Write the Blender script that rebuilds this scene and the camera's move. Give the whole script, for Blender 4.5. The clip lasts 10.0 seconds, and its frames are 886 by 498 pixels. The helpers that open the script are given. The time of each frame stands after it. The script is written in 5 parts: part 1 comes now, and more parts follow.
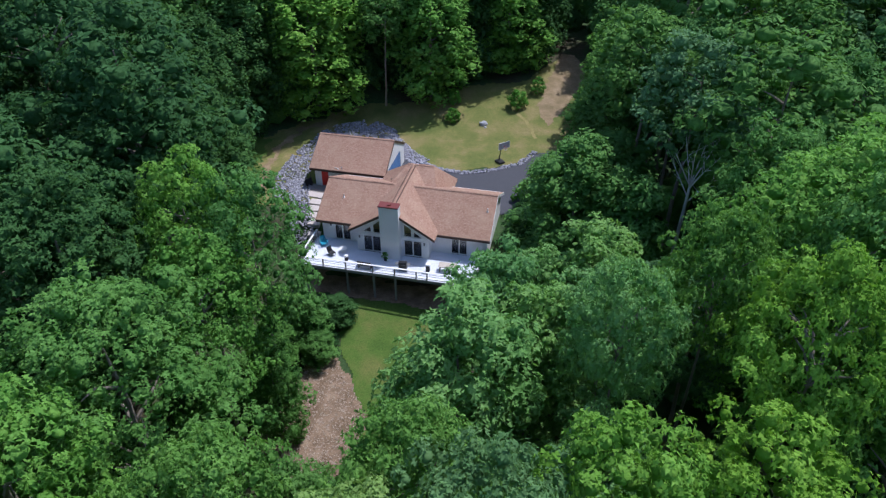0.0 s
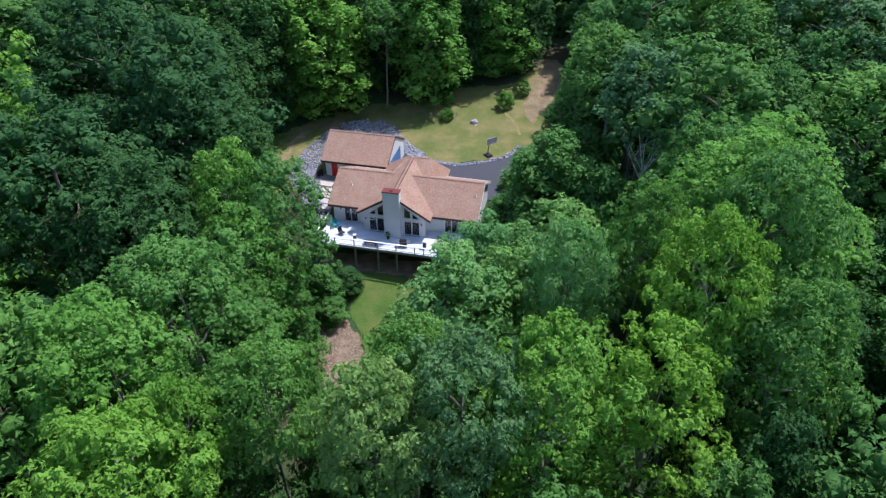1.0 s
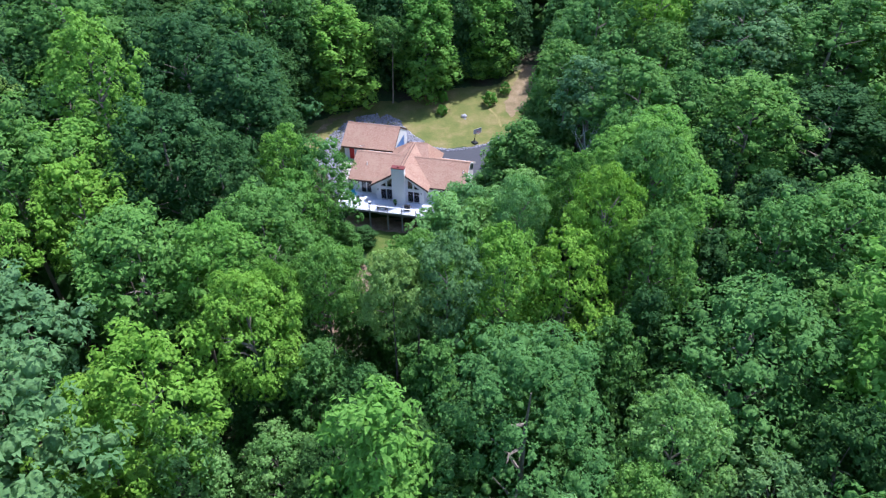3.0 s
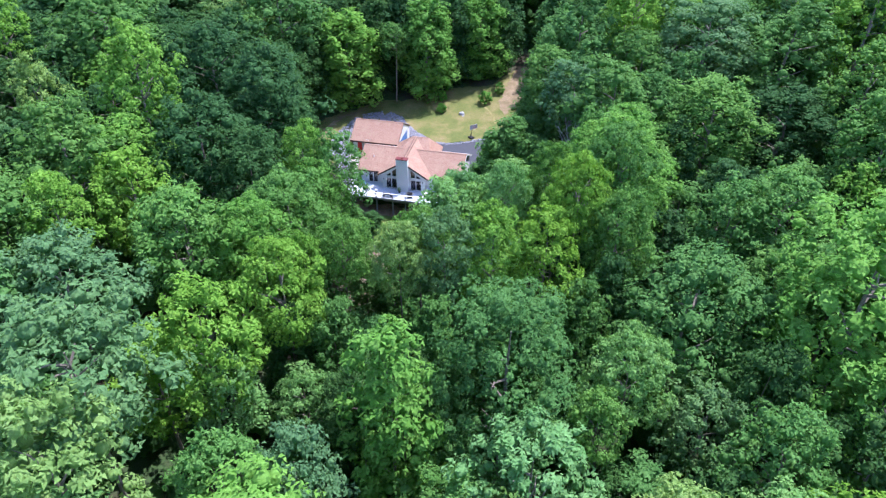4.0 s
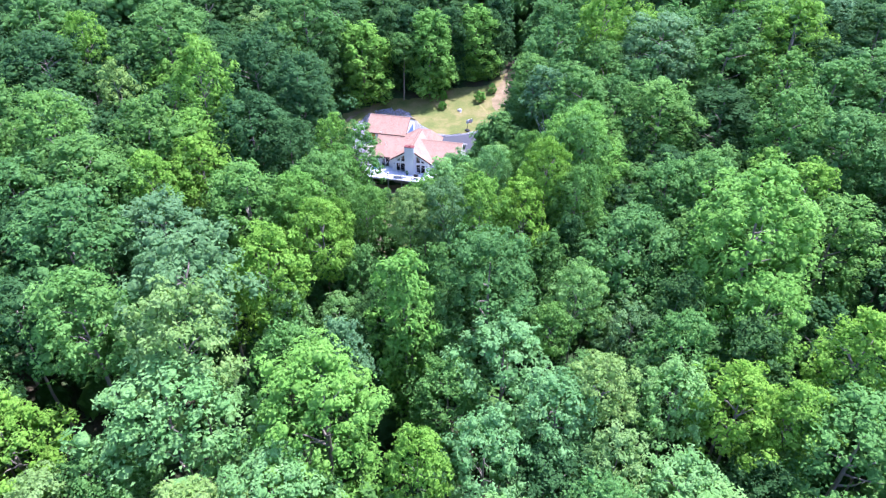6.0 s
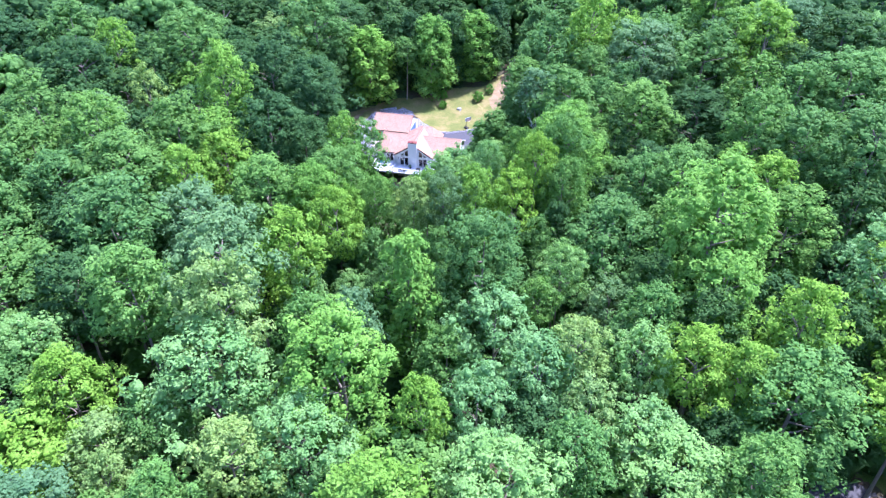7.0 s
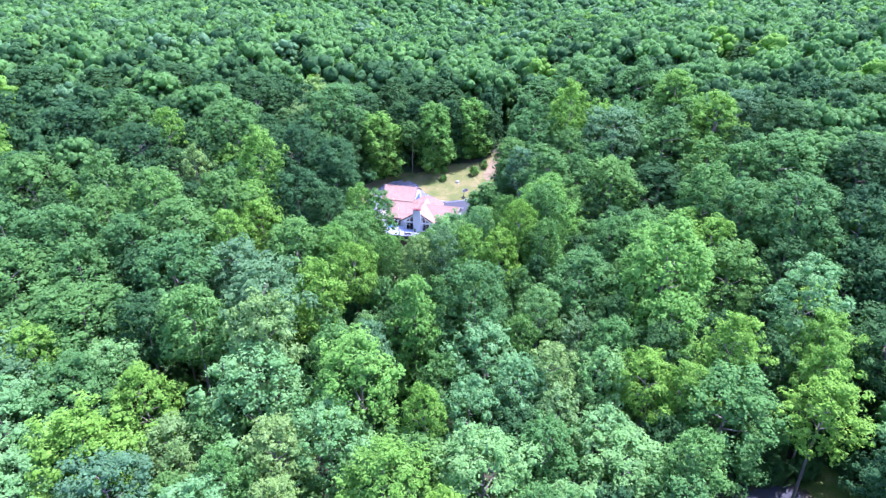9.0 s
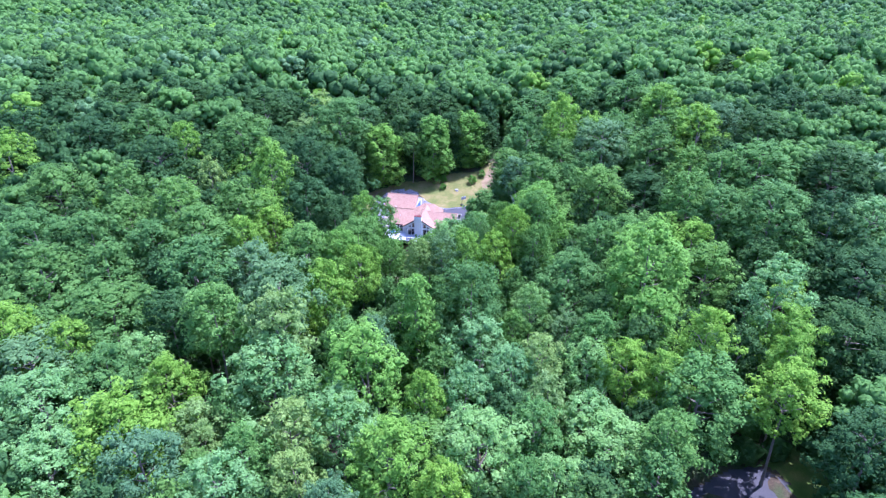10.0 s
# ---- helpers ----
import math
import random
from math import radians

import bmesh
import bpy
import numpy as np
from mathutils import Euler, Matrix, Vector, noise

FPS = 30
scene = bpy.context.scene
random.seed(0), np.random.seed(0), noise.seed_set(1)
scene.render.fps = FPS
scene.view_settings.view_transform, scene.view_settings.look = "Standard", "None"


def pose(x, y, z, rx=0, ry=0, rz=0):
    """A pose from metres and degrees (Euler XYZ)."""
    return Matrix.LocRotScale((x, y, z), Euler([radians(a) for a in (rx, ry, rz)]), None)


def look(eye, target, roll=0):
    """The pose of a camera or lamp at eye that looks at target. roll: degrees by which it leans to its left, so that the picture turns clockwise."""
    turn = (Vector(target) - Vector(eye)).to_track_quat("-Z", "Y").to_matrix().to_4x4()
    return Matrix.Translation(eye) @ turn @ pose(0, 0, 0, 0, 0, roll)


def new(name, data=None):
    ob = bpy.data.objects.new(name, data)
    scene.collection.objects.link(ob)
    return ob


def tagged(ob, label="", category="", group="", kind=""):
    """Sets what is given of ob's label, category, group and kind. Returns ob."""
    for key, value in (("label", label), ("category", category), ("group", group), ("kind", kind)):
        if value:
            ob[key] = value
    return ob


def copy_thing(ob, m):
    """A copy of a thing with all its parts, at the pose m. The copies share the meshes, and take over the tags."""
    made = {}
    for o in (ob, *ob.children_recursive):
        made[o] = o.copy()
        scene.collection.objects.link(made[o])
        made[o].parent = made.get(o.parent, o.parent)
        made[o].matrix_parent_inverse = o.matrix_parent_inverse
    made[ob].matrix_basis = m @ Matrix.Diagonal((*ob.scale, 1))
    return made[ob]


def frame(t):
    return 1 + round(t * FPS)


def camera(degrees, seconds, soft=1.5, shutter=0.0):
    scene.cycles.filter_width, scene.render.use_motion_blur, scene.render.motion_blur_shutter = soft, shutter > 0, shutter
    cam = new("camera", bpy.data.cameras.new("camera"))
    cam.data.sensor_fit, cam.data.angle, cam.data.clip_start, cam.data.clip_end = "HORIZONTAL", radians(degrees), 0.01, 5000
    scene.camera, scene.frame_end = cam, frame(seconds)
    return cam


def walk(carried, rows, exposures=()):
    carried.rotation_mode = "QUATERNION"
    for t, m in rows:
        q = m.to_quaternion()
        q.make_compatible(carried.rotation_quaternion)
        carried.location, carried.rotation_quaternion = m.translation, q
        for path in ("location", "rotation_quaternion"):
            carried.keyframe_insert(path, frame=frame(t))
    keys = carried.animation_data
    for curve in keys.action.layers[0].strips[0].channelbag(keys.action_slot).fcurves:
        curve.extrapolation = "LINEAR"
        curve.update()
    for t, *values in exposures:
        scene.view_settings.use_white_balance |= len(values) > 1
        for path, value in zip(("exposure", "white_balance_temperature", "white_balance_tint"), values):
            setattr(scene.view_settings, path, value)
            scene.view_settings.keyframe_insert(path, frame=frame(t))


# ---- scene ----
# ---- camera ----
cam = camera(66.9, 10.0, soft=1.3)
# seconds, x, y, z, yaw, pitch, roll
PATH = [
    (0.0, -0.08, 0.15, 43.04, 0.05, -36.06, -0.05),
    (0.5, 0.17, -5.23, 45.50, -0.06, -36.07, -0.03),
    (1.0, 0.38, -10.78, 47.94, -0.14, -36.07, -0.00),
    (1.5, 0.56, -16.44, 50.37, -0.21, -36.07, 0.03),
    (2.0, 0.70, -22.21, 52.80, -0.25, -36.07, 0.06),
    (2.5, 0.82, -28.05, 55.24, -0.28, -36.08, 0.09),
    (4.0, 1.09, -45.79, 62.59, -0.27, -36.08, 0.19),
    (4.5, 1.16, -51.71, 65.05, -0.23, -36.08, 0.21),
    (5.0, 1.23, -57.62, 67.53, -0.19, -36.09, 0.23),
    (5.5, 1.30, -63.48, 70.00, -0.14, -36.09, 0.23),
    (7.0, 1.60, -80.73, 77.34, 0.06, -36.10, 0.18),
    (7.5, 1.75, -86.34, 79.72, 0.14, -35.69, 0.13),
    (8.0, 1.92, -91.86, 82.04, 0.22, -33.95, 0.07),
    (8.5, 2.12, -97.30, 84.28, 0.30, -31.73, -0.02),
    (9.0, 2.37, -102.66, 86.44, 0.38, -29.83, -0.13),
    (9.5, 2.66, -107.92, 88.47, 0.46, -28.99, -0.26),
    (10.0, 3.00, -113.10, 90.37, 0.53, -28.95, -0.42),
]
EXPOSURE = [(0.0, 0.52, 5740, 15), (0.5, 0.66, 5740, 15), (2.5, 1.16, 5670, 17), (5.0, 1.81, 5500, 27), (7.5, 2.22, 5310, 37), (8.5, 2.20, 5190, 41), (10.0, 1.88, 5070, 39)]
walk(cam, [(t, pose(x, y, z, 90 + pitch, 0, yaw) @ pose(0, 0, 0, 0, 0, roll)) for t, x, y, z, yaw, pitch, roll in PATH], EXPOSURE)

# ---- world and sun ----
SUN_WAY = Vector((0.36, 0.28, 0.89)).normalized()
world = bpy.data.worlds.new("sky")
scene.world = world
world.use_nodes = True
wn = world.node_tree
sky = wn.nodes.new("ShaderNodeTexSky")
sky.sky_type, sky.sun_disc = "NISHITA", False
sky.sun_elevation = math.asin(SUN_WAY.z)
sky.sun_rotation = math.atan2(SUN_WAY.x, SUN_WAY.y)
wn.links.new(sky.outputs[0], wn.nodes["Background"].inputs[0])
wn.nodes["Background"].inputs[1].default_value = 0.13
sun = new("sun", bpy.data.lights.new("sun", "SUN"))
sun.data.energy, sun.data.angle, sun.data.color = 2.85, radians(0.6), (1.0, 0.95, 0.87)
sun.matrix_world = look(SUN_WAY * 400, (0, 0, 0))


# ---- materials ----
def nodes_of(name):
    m = bpy.data.materials.new(name)
    m.use_nodes = True
    nt = m.node_tree
    return m, nt, nt.nodes["Principled BSDF"], nt.nodes.new, nt.links.new


def ramp_of(nt, source, stops):
    r = nt.nodes.new("ShaderNodeValToRGB")
    while len(r.color_ramp.elements) < len(stops):
        r.color_ramp.elements.new(0.5)
    for e, (at, c) in zip(r.color_ramp.elements, stops):
        e.position, e.color = at, (*c, 1)
    nt.links.new(source, r.inputs[0])
    return r.outputs[0]


def noise_of(nt, scale, detail=4.0, rough=0.6, world_space=False):
    n = nt.nodes.new("ShaderNodeTexNoise")
    n.inputs["Scale"].default_value, n.inputs["Detail"].default_value, n.inputs["Roughness"].default_value = scale, detail, rough
    if world_space:
        nt.links.new(nt.nodes.new("ShaderNodeNewGeometry").outputs["Position"], n.inputs["Vector"])
    else:
        nt.links.new(nt.nodes.new("ShaderNodeTexCoord").outputs["Object"], n.inputs["Vector"])
    return n.outputs["Fac"]


def mix_of(nt, fac, a, b, mode="MIX"):
    x = nt.nodes.new("ShaderNodeMix")
    x.data_type, x.blend_type = "RGBA", mode
    for sock, v in ((x.inputs[0], fac), (x.inputs[6], a), (x.inputs[7], b)):
        if isinstance(v, (int, float)):
            sock.default_value = v
        elif isinstance(v, tuple):
            sock.default_value = (*v, 1)
        else:
            nt.links.new(v, sock)
    return x.outputs[2]


def bump_of(nt, bsdf, height, strength, distance):
    b = nt.nodes.new("ShaderNodeBump")
    b.inputs["Strength"].default_value, b.inputs["Distance"].default_value = strength, distance
    nt.links.new(height, b.inputs["Height"])
    nt.links.new(b.outputs[0], bsdf.inputs["Normal"])


def plain(name, a, b, rough=0.6, metal=0.0, coarse=1.2, fine=25.0, bump=0.15, depth=0.01, spec=0.4):
    """A worn surface between the colours a and b, mottled at two scales."""
    m, nt, bsdf, _, link = nodes_of(name)
    big, small = noise_of(nt, coarse), noise_of(nt, fine, 3)
    c = mix_of(nt, big, a, b)
    c = mix_of(nt, 0.35, c, ramp_of(nt, small, [(0.3, tuple(v * 0.75 for v in a)), (0.7, tuple(min(1, v * 1.15) for v in b))]))
    link(c, bsdf.inputs["Base Color"])
    bsdf.inputs["Roughness"].default_value, bsdf.inputs["Metallic"].default_value = rough, metal
    bsdf.inputs["Specular IOR Level"].default_value = spec
    bump_of(nt, bsdf, small, bump, depth)
    return m


def leaf_material(name, dark, light, gleam=0.06):
    """Foliage: hue shifts from tree to tree, clump to clump and leaf to leaf; every leaf tilts its own way, and some light comes through."""
    m, nt, bsdf, add, link = nodes_of(name)
    info, geo = add("ShaderNodeObjectInfo"), add("ShaderNodeNewGeometry")
    clump = noise_of(nt, 0.35, 2, 0.5, True)
    c = mix_of(nt, ramp_of(nt, clump, [(0.35, (0, 0, 0)), (0.65, (1, 1, 1))]), dark, light)
    cells = []
    for scale, lean in ((5.5, 0.7), (1.5, 0.55)):
        v = add("ShaderNodeTexVoronoi")
        v.inputs["Scale"].default_value = scale
        link(geo.outputs["Position"], v.inputs["Vector"])
        centred, scaled = add("ShaderNodeVectorMath"), add("ShaderNodeVectorMath")
        centred.operation, scaled.operation = "SUBTRACT", "SCALE"
        link(v.outputs["Color"], centred.inputs[0])
        centred.inputs[1].default_value = (0.5, 0.5, 0.42)
        link(centred.outputs[0], scaled.inputs[0])
        scaled.inputs["Scale"].default_value = lean
        cells.append((v, scaled))
    tilt = geo.outputs["Normal"]
    for v, s in cells:
        plus = add("ShaderNodeVectorMath")
        link(tilt, plus.inputs[0])
        link(s.outputs[0], plus.inputs[1])
        tilt = plus.outputs[0]
    norm = add("ShaderNodeVectorMath")
    norm.operation = "NORMALIZE"
    link(tilt, norm.inputs[0])
    link(norm.outputs[0], bsdf.inputs["Normal"])
    split = add("ShaderNodeSeparateColor")
    link(cells[0][0].outputs["Color"], split.inputs[0])
    leafy = ramp_of(nt, split.outputs[0], [(0.0, (0.87, 0.88, 0.87)), (0.5, (1, 1, 1)), (1.0, (1.09, 1.07, 1.05))])
    c = mix_of(nt, 1.0, c, leafy, "MULTIPLY")
    tree_tint = ramp_of(nt, info.outputs["Random"], [(0.0, (0.88, 0.92, 1.02)), (0.5, (1, 1, 1)), (1.0, (1.11, 1.05, 0.92))])
    c = mix_of(nt, 1.0, c, tree_tint, "MULTIPLY")
    link(c, bsdf.inputs["Base Color"])
    bsdf.inputs["Roughness"].default_value, bsdf.inputs["Specular IOR Level"].default_value = 0.6, gleam
    glow = add("ShaderNodeBsdfTranslucent")
    link(mix_of(nt, 1.0, c, (1.15, 1.18, 0.70), "MULTIPLY"), glow.inputs[0])
    both = add("ShaderNodeMixShader")
    both.inputs[0].default_value = 0.38
    link(bsdf.outputs[0], both.inputs[1])
    link(glow.outputs[0], both.inputs[2])
    link(both.outputs[0], nt.nodes["Material Output"].inputs[0])
    return m


LEAF = {
    "oak": leaf_material("oak_leaves", (0.085, 0.204, 0.050), (0.147, 0.308, 0.080)),
    "maple": leaf_material("maple_leaves", (0.101, 0.240, 0.053), (0.169, 0.348, 0.087)),
    # Dark bluish green; its tone also stands in for shade and haze.
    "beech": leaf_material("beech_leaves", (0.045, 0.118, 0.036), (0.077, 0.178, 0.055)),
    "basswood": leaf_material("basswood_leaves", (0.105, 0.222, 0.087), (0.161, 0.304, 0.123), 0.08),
    "ash": leaf_material("ash_leaves", (0.152, 0.328, 0.096), (0.232, 0.428, 0.146), 0.08),
    "tulip": leaf_material("tulip_leaves", (0.148, 0.312, 0.038), (0.229, 0.428, 0.069)),
    "walnut": leaf_material("walnut_leaves", (0.129, 0.302, 0.049), (0.205, 0.408, 0.080)),
    "hickory": leaf_material("hickory_leaves", (0.184, 0.318, 0.084), (0.262, 0.410, 0.126), 0.07),
}
SHRUB_LEAF = leaf_material("shrub_leaves", (0.085, 0.245, 0.035), (0.150, 0.355, 0.060))
BARK = plain("bark", (0.16, 0.13, 0.10), (0.30, 0.26, 0.22), 0.9, 0, 0.8, 9, 0.8, 0.05)
BLEACHED = plain("bleached_wood", (0.42, 0.40, 0.38), (0.60, 0.58, 0.55), 0.85, 0, 1.0, 9, 0.4, 0.02)
STUCCO = plain("cream_stucco", (0.81, 0.81, 0.82), (0.88, 0.88, 0.89), 0.85, 0, 0.5, 14, 0.3, 0.01)
WHITE = plain("white_paint", (0.80, 0.80, 0.80), (0.87, 0.87, 0.87), 0.5, 0, 0.6, 10, 0.08)
BROWN = plain("dark_brown_trim", (0.055, 0.030, 0.022), (0.085, 0.048, 0.036), 0.55, 0, 1.0, 18, 0.2)
MAROON = plain("maroon_metal", (0.16, 0.035, 0.030), (0.22, 0.055, 0.045), 0.45, 0.2, 1.0, 12, 0.1)
RED = plain("red_paint", (0.58, 0.018, 0.014), (0.68, 0.03, 0.02), 0.45, 0, 1.0, 14, 0.06)
BLUE = plain("blue_paint", (0.08, 0.19, 0.42), (0.11, 0.24, 0.50), 0.45, 0, 0.8, 14, 0.06)
DECK = plain("pale_deck_paint", (0.66, 0.69, 0.78), (0.76, 0.79, 0.87), 0.55, 0, 0.7, 9, 0.15)
GREYWOOD = plain("weathered_grey_wood", (0.20, 0.19, 0.20), (0.32, 0.31, 0.32), 0.8, 0, 1.2, 14, 0.3)
PALEWOOD = plain("pale_timber", (0.42, 0.36, 0.30), (0.58, 0.52, 0.46), 0.8, 0, 1.2, 14, 0.3)
BLACK = plain("black_plastic", (0.012, 0.012, 0.014), (0.03, 0.03, 0.034), 0.45, 0, 1.5, 20, 0.1)
STEEL = plain("grey_steel", (0.25, 0.26, 0.28), (0.38, 0.39, 0.41), 0.4, 0.7, 1.5, 20, 0.1)
TEAL = plain("teal_plastic", (0.02, 0.22, 0.33), (0.04, 0.30, 0.42), 0.4, 0, 1.5, 16, 0.05)
STONE = plain("limestone", (0.26, 0.26, 0.29), (0.50, 0.50, 0.54), 0.85, 0, 0.9, 6, 0.5, 0.04)
FOUNDATION = plain("concrete_block", (0.20, 0.18, 0.17), (0.30, 0.27, 0.25), 0.9, 0, 0.7, 8, 0.4, 0.02)
# Near-black: the dimness of the rooms is put into the colour.
ROOM = plain("room_dark", (0.014, 0.015, 0.020), (0.030, 0.031, 0.038), 0.8, 0, 0.7, 8, 0.1)


def shingle_material():
    m, nt, bsdf, add, link = nodes_of("brown_shingles")
    uv = add("ShaderNodeUVMap")
    br = add("ShaderNodeTexBrick")
    link(uv.outputs[0], br.inputs["Vector"])
    br.inputs["Scale"].default_value = 1.0
    br.inputs["Brick Width"].default_value, br.inputs["Row Height"].default_value = 0.33, 0.145
    br.inputs["Mortar Size"].default_value, br.inputs["Bias"].default_value = 0.006, -0.1
    br.inputs["Color1"].default_value = (0.318, 0.190, 0.136, 1)
    br.inputs["Color2"].default_value = (0.425, 0.270, 0.196, 1)
    br.inputs["Mortar"].default_value = (0.15, 0.08, 0.055, 1)
    worn = mix_of(nt, ramp_of(nt, noise_of(nt, 0.6, 5), [(0.4, (0, 0, 0)), (0.75, (1, 1, 1))]), br.outputs["Color"], (0.43, 0.30, 0.215))
    worn = mix_of(nt, 0.4, worn, ramp_of(nt, noise_of(nt, 5.0, 4, 0.7), [(0.3, (0.22, 0.12, 0.09)), (0.55, (0.36, 0.215, 0.16)), (0.72, (0.60, 0.44, 0.36))]))
    link(worn, bsdf.inputs["Base Color"])
    bsdf.inputs["Roughness"].default_value = 0.9
    bsdf.inputs["Specular IOR Level"].default_value = 0.2
    bump_of(nt, bsdf, br.outputs["Fac"], 0.5, -0.015)
    return m


SHINGLE = shingle_material()


def glass_material():
    m, nt, bsdf, add, link = nodes_of("window_glass")
    bsdf.inputs["Base Color"].default_value = (0.85, 0.9, 0.9, 1)
    bsdf.inputs["Roughness"].default_value = 0.02
    bsdf.inputs["Transmission Weight"].default_value = 1.0
    bsdf.inputs["IOR"].default_value = 1.45
    return m


GLASS = glass_material()


def ground_material():
    """Woodland floor: leaf litter, bare earth and low green growth."""
    m, nt, bsdf, add, link = nodes_of("leaf_litter")
    litter = ramp_of(nt, noise_of(nt, 1.6, 6, 0.7, True), [(0.3, (0.035, 0.026, 0.016)), (0.55, (0.070, 0.052, 0.032)), (0.75, (0.12, 0.09, 0.058))])
    green = ramp_of(nt, noise_of(nt, 2.4, 5, 0.7, True), [(0.3, (0.020, 0.045, 0.012)), (0.7, (0.05, 0.10, 0.025))])
    c = mix_of(nt, ramp_of(nt, noise_of(nt, 0.09, 4, 0.6, True), [(0.36, (0, 0, 0)), (0.52, (1, 1, 1))]), litter, green)
    link(c, bsdf.inputs["Base Color"])
    bsdf.inputs["Roughness"].default_value = 0.95
    bump_of(nt, bsdf, noise_of(nt, 3.0, 6, 0.7, True), 0.6, 0.15)
    return m


def lawn_material(name, shade, mid, dry, wide=0.22):
    m, nt, bsdf, add, link = nodes_of(name)
    patch = ramp_of(nt, noise_of(nt, wide, 5, 0.6, True), [(0.30, shade), (0.5, mid), (0.68, dry)])
    blade = ramp_of(nt, noise_of(nt, 7.0, 5, 0.75, True), [(0.3, (0.62, 0.65, 0.6)), (0.7, (1.3, 1.28, 1.2))])
    link(mix_of(nt, 1.0, patch, blade, "MULTIPLY"), bsdf.inputs["Base Color"])
    bsdf.inputs["Roughness"].default_value, bsdf.inputs["Specular IOR Level"].default_value = 0.9, 0.2
    bump_of(nt, bsdf, noise_of(nt, 9.0, 5, 0.8, True), 0.6, 0.06)
    return m


GROUND = ground_material()
LAWN = lawn_material("dry_summer_lawn", (0.098, 0.132, 0.034), (0.165, 0.170, 0.056), (0.265, 0.210, 0.105))
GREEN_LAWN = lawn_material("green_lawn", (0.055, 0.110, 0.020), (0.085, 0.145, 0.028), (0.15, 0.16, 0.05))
DRY = lawn_material("dry_straw_grass", (0.21, 0.19, 0.075), (0.27, 0.23, 0.10), (0.32, 0.26, 0.13), 0.5)
MULCH = lawn_material("wood_chip_mulch", (0.15, 0.105, 0.07), (0.24, 0.165, 0.12), (0.33, 0.24, 0.18), 0.8)
EARTH = lawn_material("bare_earth", (0.17, 0.135, 0.075), (0.25, 0.185, 0.115), (0.33, 0.245, 0.17), 0.5)
ASPHALT = plain("asphalt", (0.042, 0.044, 0.056), (0.075, 0.077, 0.092), 0.8, 0, 0.15, 12, 0.3, 0.01)


# ---- building helpers ----
def smooth(a):
    a = min(1.0, max(0.0, a))
    return a * a * (3 - 2 * a)


HOUSE_X, HOUSE_Y, HOUSE_TURN = -5.81, 57.54, -12.5
HC, HS = math.cos(radians(HOUSE_TURN)), math.sin(radians(HOUSE_TURN))


def to_house(x, y):
    dx, dy = x - HOUSE_X, y - HOUSE_Y
    return dx * HC + dy * HS, -dx * HS + dy * HC


def from_house(u, v):
    return HOUSE_X + u * HC - v * HS, HOUSE_Y + u * HS + v * HC


def land(x, y):
    """The height of the ground."""
    u, v = to_house(x, y)
    front = -3.5 - 5.0 * (1 - math.exp(-max(0.0, 54 - y) / 28))
    back = -0.12 + 3.2 * smooth((y - 79) / 34) - 22 * smooth((y - 125) / 230)
    s = smooth(v / 5.5)
    z = front * (1 - s) + back * s
    z += 8 * smooth((-x - 24) / 45) + 9 * smooth((x - 30) / 45) * smooth((y + 15) / 40)
    z -= 4 * math.exp(-((x - 24) ** 2 + (y - 5) ** 2) / 200)
    return z


def mesh_of(name, bm, material):
    me = bpy.data.meshes.new(name)
    bm.normal_update()
    bm.to_mesh(me)
    bm.free()
    me.materials.append(material)
    return me


def part(name, bm, material, parent, label=""):
    ob = new(name, mesh_of(name, bm, material))
    ob.parent = parent
    return tagged(ob, label)


def thing(name, m, label, category, group="", kind=""):
    ob = new(name)
    ob.matrix_world = m
    ob.empty_display_size = 0.3
    return tagged(ob, label, category, group, kind)


def box(bm, x0, x1, y0, y1, z0, z1):
    vs = [bm.verts.new((x, y, z)) for x in (x0, x1) for y in (y0, y1) for z in (z0, z1)]
    for f in ((0, 1, 3, 2), (4, 6, 7, 5), (0, 4, 5, 1), (2, 3, 7, 6), (0, 2, 6, 4), (1, 5, 7, 3)):
        bm.faces.new([vs[i] for i in f])
    return bm


def boxes(*dims):
    bm = bmesh.new()
    for d in dims:
        box(bm, *d)
    return bm


def soft_box(x0, x1, y0, y1, z0, z1, r=0.03):
    bm = boxes((x0, x1, y0, y1, z0, z1))
    bmesh.ops.recalc_face_normals(bm, faces=bm.faces)
    bmesh.ops.bevel(bm, geom=bm.edges[:], offset=r, segments=2, affect="EDGES")
    return bm


def column(bm, u0, u1, low, high, v0, v1):
    """A wall piece from u0 to u1 whose foot and head may slope: low and high are heights at u0 and u1."""
    a = [bm.verts.new(p) for p in ((u0, v0, low[0]), (u1, v0, low[1]), (u1, v0, high[1]), (u0, v0, high[0]))]
    b = [bm.verts.new(p) for p in ((u0, v1, low[0]), (u1, v1, low[1]), (u1, v1, high[1]), (u0, v1, high[0]))]
    bm.faces.new(a)
    bm.faces.new(b[::-1])
    for i in range(4):
        j = (i + 1) % 4
        bm.faces.new((a[j], a[i], b[i], b[j]))


